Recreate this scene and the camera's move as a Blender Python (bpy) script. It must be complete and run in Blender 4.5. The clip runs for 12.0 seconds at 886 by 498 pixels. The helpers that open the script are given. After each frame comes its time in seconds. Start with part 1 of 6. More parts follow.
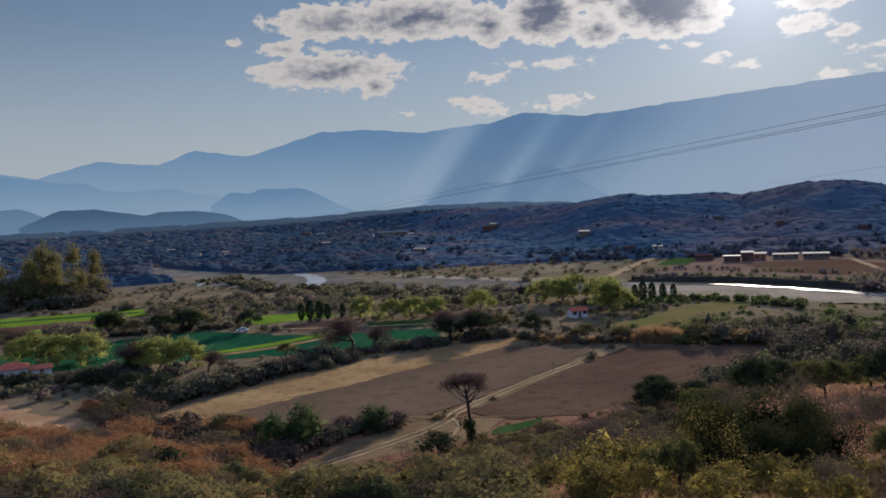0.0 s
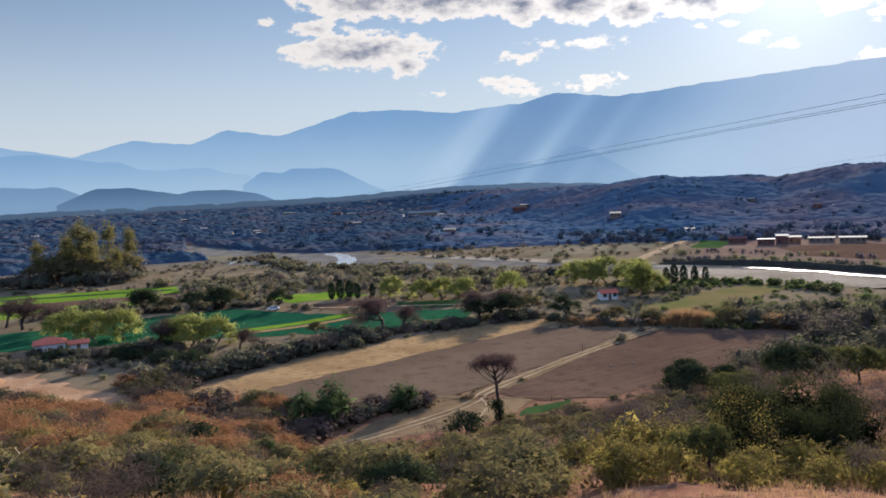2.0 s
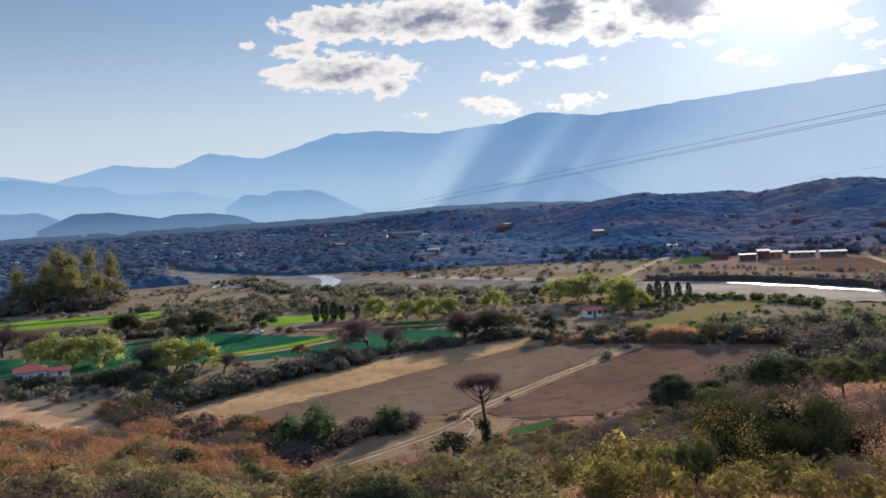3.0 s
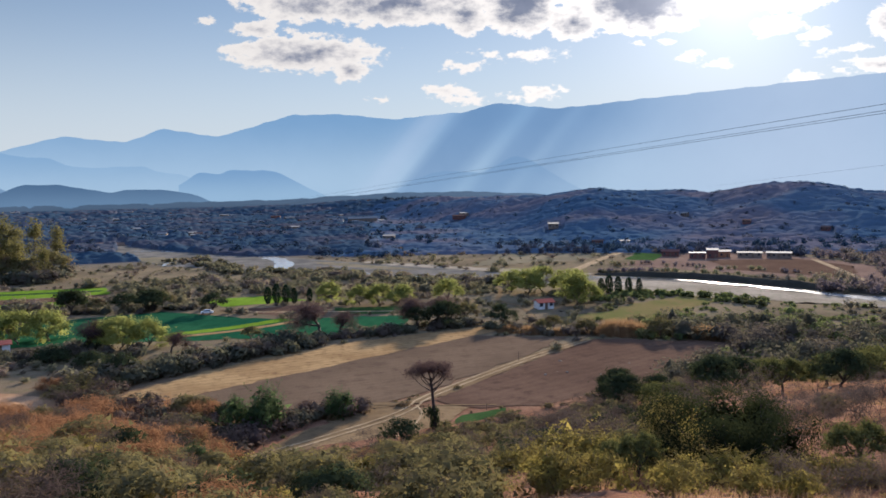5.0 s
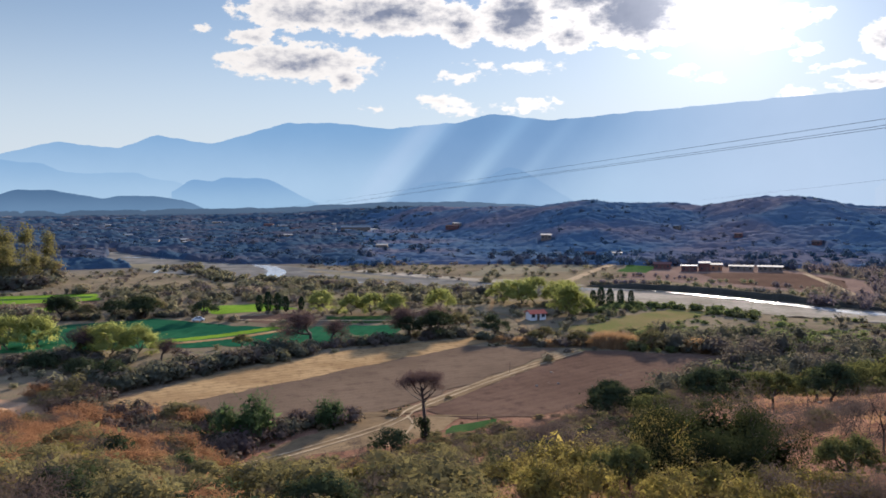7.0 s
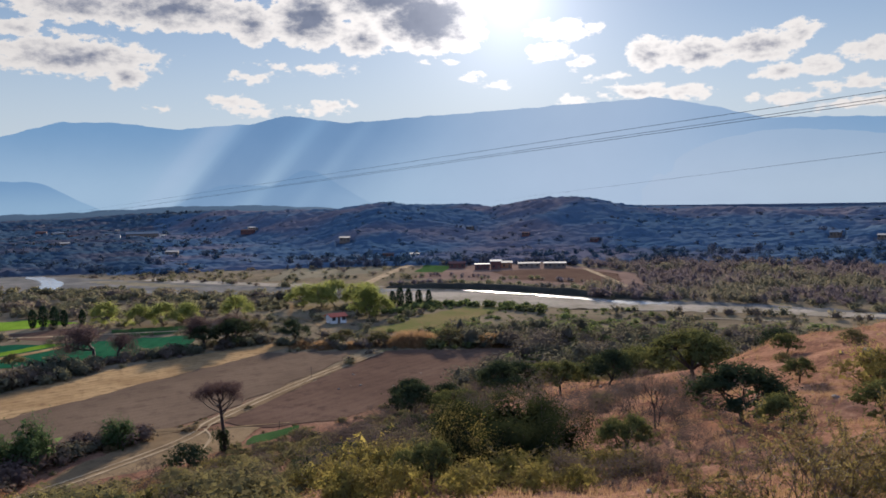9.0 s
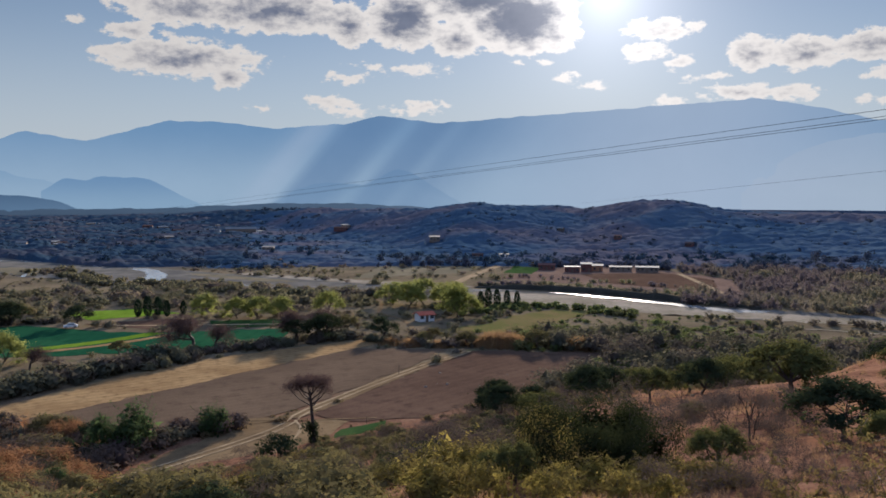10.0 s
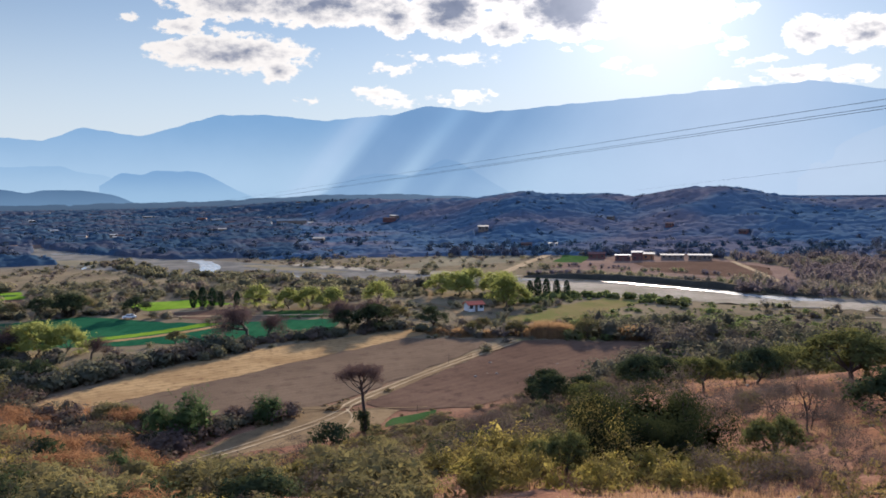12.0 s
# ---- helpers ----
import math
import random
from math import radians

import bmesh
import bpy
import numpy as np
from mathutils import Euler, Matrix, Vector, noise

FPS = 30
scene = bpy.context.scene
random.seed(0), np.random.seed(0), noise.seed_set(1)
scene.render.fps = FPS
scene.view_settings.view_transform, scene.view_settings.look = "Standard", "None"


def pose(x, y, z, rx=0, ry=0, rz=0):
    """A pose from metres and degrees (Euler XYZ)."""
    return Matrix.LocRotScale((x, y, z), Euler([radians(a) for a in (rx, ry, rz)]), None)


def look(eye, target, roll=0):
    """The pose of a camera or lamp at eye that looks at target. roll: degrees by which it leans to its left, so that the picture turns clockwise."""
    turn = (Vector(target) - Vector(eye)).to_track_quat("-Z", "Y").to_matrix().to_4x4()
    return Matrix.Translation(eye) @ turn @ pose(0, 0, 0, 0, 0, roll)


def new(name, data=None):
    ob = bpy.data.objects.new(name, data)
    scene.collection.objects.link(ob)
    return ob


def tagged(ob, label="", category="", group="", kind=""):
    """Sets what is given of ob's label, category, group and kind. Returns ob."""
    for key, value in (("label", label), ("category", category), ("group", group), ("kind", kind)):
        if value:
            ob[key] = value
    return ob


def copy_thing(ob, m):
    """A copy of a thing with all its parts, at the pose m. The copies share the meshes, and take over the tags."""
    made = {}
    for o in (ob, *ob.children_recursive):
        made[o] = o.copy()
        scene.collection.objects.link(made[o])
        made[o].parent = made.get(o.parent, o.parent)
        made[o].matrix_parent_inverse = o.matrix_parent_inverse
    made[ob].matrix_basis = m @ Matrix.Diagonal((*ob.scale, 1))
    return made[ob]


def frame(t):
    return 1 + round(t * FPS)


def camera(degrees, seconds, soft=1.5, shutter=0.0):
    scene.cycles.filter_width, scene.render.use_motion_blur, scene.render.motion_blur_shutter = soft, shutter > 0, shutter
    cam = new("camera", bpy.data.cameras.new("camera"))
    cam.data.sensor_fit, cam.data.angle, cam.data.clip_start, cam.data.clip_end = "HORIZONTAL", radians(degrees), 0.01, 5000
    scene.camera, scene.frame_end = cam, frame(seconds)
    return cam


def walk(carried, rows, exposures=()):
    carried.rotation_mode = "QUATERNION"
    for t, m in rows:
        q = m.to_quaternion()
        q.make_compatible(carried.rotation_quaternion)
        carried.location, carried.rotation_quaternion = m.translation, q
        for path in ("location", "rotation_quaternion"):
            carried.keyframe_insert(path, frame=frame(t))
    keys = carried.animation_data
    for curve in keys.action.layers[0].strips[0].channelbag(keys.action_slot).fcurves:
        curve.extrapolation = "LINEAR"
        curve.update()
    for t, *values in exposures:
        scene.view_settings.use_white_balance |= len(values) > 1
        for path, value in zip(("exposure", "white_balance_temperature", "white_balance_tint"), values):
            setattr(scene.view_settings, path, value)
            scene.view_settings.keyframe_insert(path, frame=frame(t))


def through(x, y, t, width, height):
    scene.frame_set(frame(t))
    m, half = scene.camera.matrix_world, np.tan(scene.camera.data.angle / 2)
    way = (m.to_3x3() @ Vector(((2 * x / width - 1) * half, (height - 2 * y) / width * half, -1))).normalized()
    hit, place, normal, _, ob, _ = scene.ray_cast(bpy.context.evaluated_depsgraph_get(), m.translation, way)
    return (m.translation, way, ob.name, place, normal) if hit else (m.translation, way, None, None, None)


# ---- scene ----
# ---- camera and its walk ----
cam = camera(57.88, 12.0, 1.7)
EYE = (0.0, 0.0, 37.0)
TURNS = [
    (0.0, 86.90, 3.04, -0.16), (0.5, 88.35, 3.25, 0.07), (1.0, 88.52, 2.70, 0.04), (1.5, 87.44, 2.60, 0.28),
    (2.0, 85.62, 2.68, 2.00), (2.5, 86.22, 3.82, 1.23), (3.0, 86.99, 3.48, 0.81), (3.2, 87.03, 2.93, -0.28),
    (4.8, 86.37, 1.01, -4.18), (5.0, 85.98, 1.05, -2.24), (5.5, 85.96, 1.71, 0.54), (6.0, 86.31, 2.19, 1.15),
    (6.5, 86.78, 1.41, -0.53), (8.3, 86.23, 0.88, -8.06), (8.5, 86.40, 1.59, -9.40), (9.0, 86.72, 0.95, -17.09),
    (9.5, 87.01, 0.00, -19.85), (10.0, 86.80, -0.01, -10.64), (10.5, 85.85, 0.08, -2.69), (11.0, 86.07, -0.09, -1.33),
    (11.5, 86.12, 0.08, -2.73), (12.0, 86.09, 0.73, -7.20),
]
walk(cam, [(t, pose(*EYE, rx, ry, rz)) for t, rx, ry, rz in TURNS],
     exposures=[(t, s + 1.51, 6000, 13) for t, s in ((0.0, -0.74), (0.5, -0.50), (1.0, -0.30), (1.5, -0.03), (2.0, -0.05), (2.5, 0.05), (3.0, 0.0), (5.0, -0.05), (5.5, 0.08), (6.5, 0.08), (8.5, -0.05), (9.0, -0.22),
                                           (9.5, -0.46), (10.0, -0.46), (10.5, -0.10), (11.0, 0.02), (12.0, 0.1))])

# ---- sky, clouds and sun ----
SUN_AZ, SUN_EL = 22.0, 14.5     # degrees, clockwise from +y
sun_way = Vector((math.sin(radians(SUN_AZ)) * math.cos(radians(SUN_EL)), math.cos(radians(SUN_AZ)) * math.cos(radians(SUN_EL)), math.sin(radians(SUN_EL))))
sun = new("sun", bpy.data.lights.new("sun", "SUN"))
sun.data.energy, sun.data.angle, sun.data.color = 5.0, radians(2), (1.0, 0.85, 0.66)
sun.matrix_world = look(sun_way * 100, (0, 0, 0))

# cloud banks: azimuth, elevation, half width, half height, in degrees
CLOUDS_A = [(-1.2, 13.0, 6.06, 1.45), (-6.9, 13.0, 4.44, 1.21), (7.9, 12.7, 2.75, 1.94), (4.1, 12.3, 1.7, 1.37), (11.6, 11.5, 1.94, 1.21), (16.1, 12.8, 3.84, 2.34), (18.3, 11.6, 1.94, 1.13), (13.3, 14.2, 4.85, 1.82), (-7.3, 9.7, 5.25, 1.21), (-10.3, 11.3, 1.86, 0.61), (-4.1, 8.6, 1.37, 0.81), (-13.7, 11.6, 0.57, 0.32), (4.0, 8.8, 1.54, 0.36), (8.9, 9.4, 1.74, 0.4), (2.6, 7.1, 1.62, 0.48), (3.9, 6.5, 1.29, 0.36), (9.0, 6.8, 1.7, 0.44), (7.5, 6.6, 1.05, 0.2), (4.2, 9.8, 0.48, 0.16), (5.8, 9.6, 0.61, 0.2), (-2.2, 6.7, 0.53, 0.16), (16.0, 9.8, 0.28, 0.12), (17.8, 9.8, 0.32, 0.12)]
CLOUDS_B = [(25.5, 11.7, 2.34, 0.73), (26.9, 9.6, 0.97, 0.48), (24.5, 10.3, 1.62, 0.57), (19.3, 8.7, 0.73, 0.4), (21.3, 8.2, 0.65, 0.24), (31.5, 9.9, 1.54, 1.13), (34.7, 9.7, 2.42, 1.05), (38.6, 9.9, 2.5, 1.05), (40.9, 10.6, 1.21, 0.73), (39.7, 8.2, 1.45, 0.57), (42.2, 8.4, 1.37, 0.65), (45.3, 9.1, 2.02, 0.69), (26.3, 7.0, 1.21, 0.4), (30.8, 7.4, 2.34, 0.53), (34.1, 7.2, 1.54, 0.57), (40.1, 6.4, 2.26, 0.4), (44.5, 7.1, 2.67, 0.4), (44.9, 5.8, 2.42, 0.32), (28.8, 8.5, 1.05, 0.24), (46.2, 11.4, 0.32, 0.16), (48.2, 10.6, 1.05, 0.4)]
CLOUDS_C = [(-22.0, 20.0, 7.0, 1.6), (60.0, 14.0, 9.0, 2.4), (6.0, 22.0, 16.0, 2.6), (45.3, 9.1, 1.6, 0.63), (48.1, 11.0, 0.9, 0.37)]      # outside the view


class Nodes:
    """Short hand for node trees."""

    def __init__(self, tree):
        self.tree, self.links = tree, tree.links
        tree.nodes.clear()

    def add(self, kind, out=0, **sets):
        node = self.tree.nodes.new(kind)
        for key, value in sets.items():
            if key.startswith("i_"):
                key = key[2:]
                sock = node.inputs[int(key) if key.isdigit() else key.replace("_", " ")]
                if hasattr(value, "is_linked"):
                    self.links.new(value, sock)
                else:
                    sock.default_value = value
            elif key == "operation":
                node.operation = value
            elif key == "blend_type":
                node.blend_type = value
            elif key == "data_type":
                node.data_type = value
            elif key == "interpolation_type":
                node.interpolation_type = value
        return node.outputs[out] if out is not None else node

    def math(self, op, a, b=0.0, c=0.0):
        return self.add("ShaderNodeMath", operation=op, i_0=a, i_1=b, i_2=c)

    def vec(self, op, a, b=(0, 0, 0), out=0):
        return self.add("ShaderNodeVectorMath", out, operation=op, i_0=a, i_1=b)

    def step(self, value, lo, hi, a=0.0, b=1.0):
        return self.add("ShaderNodeMapRange", interpolation_type="SMOOTHSTEP", i_0=value, i_1=lo, i_2=hi, i_3=a, i_4=b)

    def noise(self, vector, scale, detail=4.0, rough=0.55, out=0):
        return self.add("ShaderNodeTexNoise", out, i_Vector=vector, i_Scale=scale, i_Detail=detail, i_Roughness=rough)

    def mix(self, fac, a, b, blend="MIX"):
        node = self.add("ShaderNodeMix", None, data_type="RGBA", blend_type=blend)
        for sock, value in ((node.inputs[0], fac), (node.inputs[6], a), (node.inputs[7], b)):
            if hasattr(value, "is_linked"):
                self.links.new(value, sock)
            else:
                sock.default_value = value if isinstance(value, float) else (*value, 1.0)
        return node.outputs[2]

    def ramp(self, fac, stops):
        node = self.add("ShaderNodeValToRGB", None, i_0=fac)
        ramp = node.color_ramp
        while len(ramp.elements) < len(stops):
            ramp.elements.new(0.5)
        for e, (at, colour) in zip(ramp.elements, stops):
            e.position, e.color = at, (*colour, 1.0)
        return node.outputs[0]

    def compass(self, way):
        """Azimuth and elevation in degrees of a direction."""
        way = self.vec("NORMALIZE", way)
        xyz = self.add("ShaderNodeSeparateXYZ", None, i_0=way)
        az = self.math("MULTIPLY", self.math("ARCTAN2", xyz.outputs[0], xyz.outputs[1]), 57.2958)
        el = self.math("MULTIPLY", self.math("ARCSINE", xyz.outputs[2]), 57.2958)
        return way, az, el

    def join(self, x, y, z=0.0):
        return self.add("ShaderNodeCombineXYZ", i_0=x, i_1=y, i_2=z)


world = bpy.data.worlds.new("sky")
scene.world = world
world.use_nodes = True
n = Nodes(world.node_tree)
sky = n.add("ShaderNodeTexSky", None)
sky.sky_type, sky.sun_disc = "NISHITA", False
sky.sun_elevation, sky.sun_rotation = radians(SUN_EL), radians(SUN_AZ)
sky.altitude, sky.air_density, sky.dust_density, sky.ozone_density = 1800, 1.0, 0.35, 1.6
way, az, el = n.compass(n.add("ShaderNodeTexCoord", 0))
at = n.join(az, el)
wobble = n.vec("SUBTRACT", n.noise(at, 0.55, 6.0, 0.62, out=1), (0.5, 0.5, 0.5))
bent = n.vec("ADD", at, n.vec("MULTIPLY", wobble, (1.3, 0.75, 0.0)))
depth = None       # cloud depth in degrees
for a, e, w, h in CLOUDS_A + CLOUDS_B + CLOUDS_C:
    r = n.vec("LENGTH", n.vec("MULTIPLY", n.vec("SUBTRACT", bent, (a, e, 0)), (0.92 / w, 0.92 / h, 0)), out=1)
    d = n.math("MULTIPLY", n.math("SUBTRACT", 1.0, r), 1.15 * h)
    depth = d if depth is None else n.math("MAXIMUM", depth, d)
billow = n.noise(n.vec("MULTIPLY", at, (0.75, 1.35, 1.0)), 1.15, 8.0, 0.60)
thick = n.math("ADD", depth, n.math("MULTIPLY", n.math("SUBTRACT", billow, 0.5), n.step(depth, -0.2, 0.9, 1.6, 2.6)))
cover = n.step(thick, -0.06, 0.20)
core = n.step(n.math("ADD", thick, n.math("MULTIPLY", n.math("SUBTRACT", n.noise(at, 1.4, 5.0, 0.55), 0.5), 0.6)), 0.20, 1.75)
to_sun = n.math("MULTIPLY", n.math("ARCCOSINE", n.vec("DOT_PRODUCT", way, tuple(sun_way), out=1)), 57.2958)
glow = n.math("POWER", 2.7183, n.math("MULTIPLY", to_sun, -0.33))
wide = n.math("POWER", 2.7183, n.math("MULTIPLY", to_sun, -0.06))
SKY, HAZE_GLOW = 0.067, 0.355
base = n.mix(1.0, sky.outputs[0], (SKY * 1.05, SKY, SKY * 0.95), "MULTIPLY")
haze = n.step(el, 0.0, 15.0, 0.92, 0.12)
base = n.mix(haze, base, (0.450, 0.475, 0.485))
shade = n.mix(n.noise(at, 0.9, 6.0), (0.105, 0.125, 0.175), (0.215, 0.23, 0.28))
rim = n.mix(wide, (0.56, 0.52, 0.465), (1.02, 0.94, 0.84))
clouds = n.mix(core, rim, shade)
full = n.mix(cover, base, clouds)
full = n.mix(1.0, full, n.mix(1.0, (1.0, 0.96, 0.90), n.join(*(n.math("MULTIPLY", glow, 0.85),) * 3), "MULTIPLY"), "ADD")
# broken cumulus, unseen and added as blue fill light, bluer away from the sun
field = n.noise(n.vec("MULTIPLY", way, (1.0, 1.0, 1.8)), 3.2, 7.0, 0.58)
aside = n.math("MAXIMUM", n.step(el, 19.0, 27.0), n.step(n.math("ABSOLUTE", n.math("SUBTRACT", az, 10.0)), 52.0, 66.0))
fill_clouds = n.math("MULTIPLY", n.math("MULTIPLY", n.step(field, 0.43, 0.52), aside), n.step(el, -1.0, 6.0))
front = n.step(to_sun, 30.0, 120.0)
full = n.mix(fill_clouds, full, n.mix(front, (0.42, 0.53, 0.74), (0.38, 0.55, 0.95)))
ground_side = n.step(el, -2.0, 0.0)
full = n.mix(ground_side, (0.10, 0.10, 0.09), full)
back = n.add("ShaderNodeBackground", i_Color=full, i_Strength=0.52)
n.add("ShaderNodeOutputWorld", None, i_Surface=back)


# ---- materials ----
def material(name):
    m = bpy.data.materials.new(name)
    m.use_nodes = True
    return m, Nodes(m.node_tree)


def finish(n, colour, rough=0.85, bump=None, strength=0.5, distance=0.1, metal=0.0, specular=0.3):
    sets = dict(i_Base_Color=colour, i_Roughness=rough, i_Metallic=metal)
    sets["i_Specular_IOR_Level"] = specular
    if bump is not None:
        sets["i_Normal"] = n.add("ShaderNodeBump", i_Strength=strength, i_Distance=distance, i_Height=bump)
    n.add("ShaderNodeOutputMaterial", None, i_Surface=n.add("ShaderNodeBsdfPrincipled", **sets))


def plain(name, a, b, scale=1.0, rough=0.85, bump=0.4, distance=0.05, metal=0.0, detail=6.0, specular=0.3):
    """Two colours mottled at two scales, with fine relief."""
    m, n = material(name)
    p = n.add("ShaderNodeTexCoord", 3)
    big, fine = n.noise(p, scale, detail), n.noise(p, scale * 9, 5.0, 0.65)
    f = n.step(n.math("ADD", n.math("MULTIPLY", big, 0.65), n.math("MULTIPLY", fine, 0.35)), 0.33, 0.67)
    shift = n.add("ShaderNodeObjectInfo", 5)
    c = n.mix(f, a, b)
    c = n.mix(n.math("MULTIPLY", shift, 0.35), c, tuple(0.5 * v for v in a))
    finish(n, c, rough, fine, bump, distance, metal, specular)
    return m


def foliage(name, dark, light, through=0.3, twig=None, patch_scale=0.8, leafy=0.22):
    """Leaves that let some light through, varied in patches, leaf by leaf and plant by plant."""
    m, n = material(name)
    leaf = n.add("ShaderNodeNewGeometry", 8)
    plant = n.add("ShaderNodeObjectInfo", 5)
    spot = n.noise(n.add("ShaderNodeTexCoord", 3), patch_scale, 3.0)
    f = n.math("ADD", n.math("MULTIPLY", leaf, leafy), n.math("MULTIPLY", n.step(spot, 0.3, 0.7), 1.0 - leafy))
    c = n.mix(f, dark, light)
    if twig:
        c = n.mix(n.math("MULTIPLY", n.step(n.noise(n.add("ShaderNodeTexCoord", 3), patch_scale * 0.6, 2.0), 0.45, 0.62), 0.85), c, twig)
    c = n.mix(n.math("MULTIPLY", plant, 0.45), c, tuple(0.6 * v for v in dark))
    diff = n.add("ShaderNodeBsdfPrincipled", i_Base_Color=c, i_Roughness=0.9, i_Specular_IOR_Level=0.0)
    glowing = n.add("ShaderNodeBsdfTranslucent", i_Color=n.mix(0.35, c, tuple(min(1.0, 1.3 * v) for v in light)))
    n.add("ShaderNodeOutputMaterial", None, i_Surface=n.add("ShaderNodeMixShader", i_0=through, i_1=diff, i_2=glowing))
    return m


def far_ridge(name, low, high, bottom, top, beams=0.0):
    """Glowing backdrop of distant mountains: sunlit haze is painted into its colour, paler at the foot and below the
    sun.
    """
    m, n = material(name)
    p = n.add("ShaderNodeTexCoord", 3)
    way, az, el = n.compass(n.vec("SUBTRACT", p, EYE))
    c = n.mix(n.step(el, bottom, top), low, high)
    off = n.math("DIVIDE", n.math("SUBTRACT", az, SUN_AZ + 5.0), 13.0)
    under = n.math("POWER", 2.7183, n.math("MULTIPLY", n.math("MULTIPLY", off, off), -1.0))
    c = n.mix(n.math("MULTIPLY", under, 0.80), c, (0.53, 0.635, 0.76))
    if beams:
        # shadow of the cloud bank and the sunbeams beside it, painted into the colour
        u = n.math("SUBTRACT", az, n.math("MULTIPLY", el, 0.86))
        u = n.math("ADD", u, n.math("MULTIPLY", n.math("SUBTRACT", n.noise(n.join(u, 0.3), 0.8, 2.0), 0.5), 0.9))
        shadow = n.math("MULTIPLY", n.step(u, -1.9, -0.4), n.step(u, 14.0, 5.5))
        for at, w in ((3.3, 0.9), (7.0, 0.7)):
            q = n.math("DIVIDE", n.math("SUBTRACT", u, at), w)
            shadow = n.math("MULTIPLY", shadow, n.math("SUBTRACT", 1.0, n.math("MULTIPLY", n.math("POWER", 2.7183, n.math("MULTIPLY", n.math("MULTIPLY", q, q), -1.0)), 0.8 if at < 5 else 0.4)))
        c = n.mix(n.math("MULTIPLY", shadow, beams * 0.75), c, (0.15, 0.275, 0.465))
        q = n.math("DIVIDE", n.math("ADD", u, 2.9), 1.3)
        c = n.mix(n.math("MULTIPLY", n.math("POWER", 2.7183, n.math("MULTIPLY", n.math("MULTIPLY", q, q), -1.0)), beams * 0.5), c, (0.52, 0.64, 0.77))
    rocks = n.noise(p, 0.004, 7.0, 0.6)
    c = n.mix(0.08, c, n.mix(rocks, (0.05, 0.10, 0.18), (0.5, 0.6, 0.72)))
    n.add("ShaderNodeOutputMaterial", None, i_Surface=n.add("ShaderNodeEmission", i_Color=c, i_Strength=HAZE_GLOW))
    return m
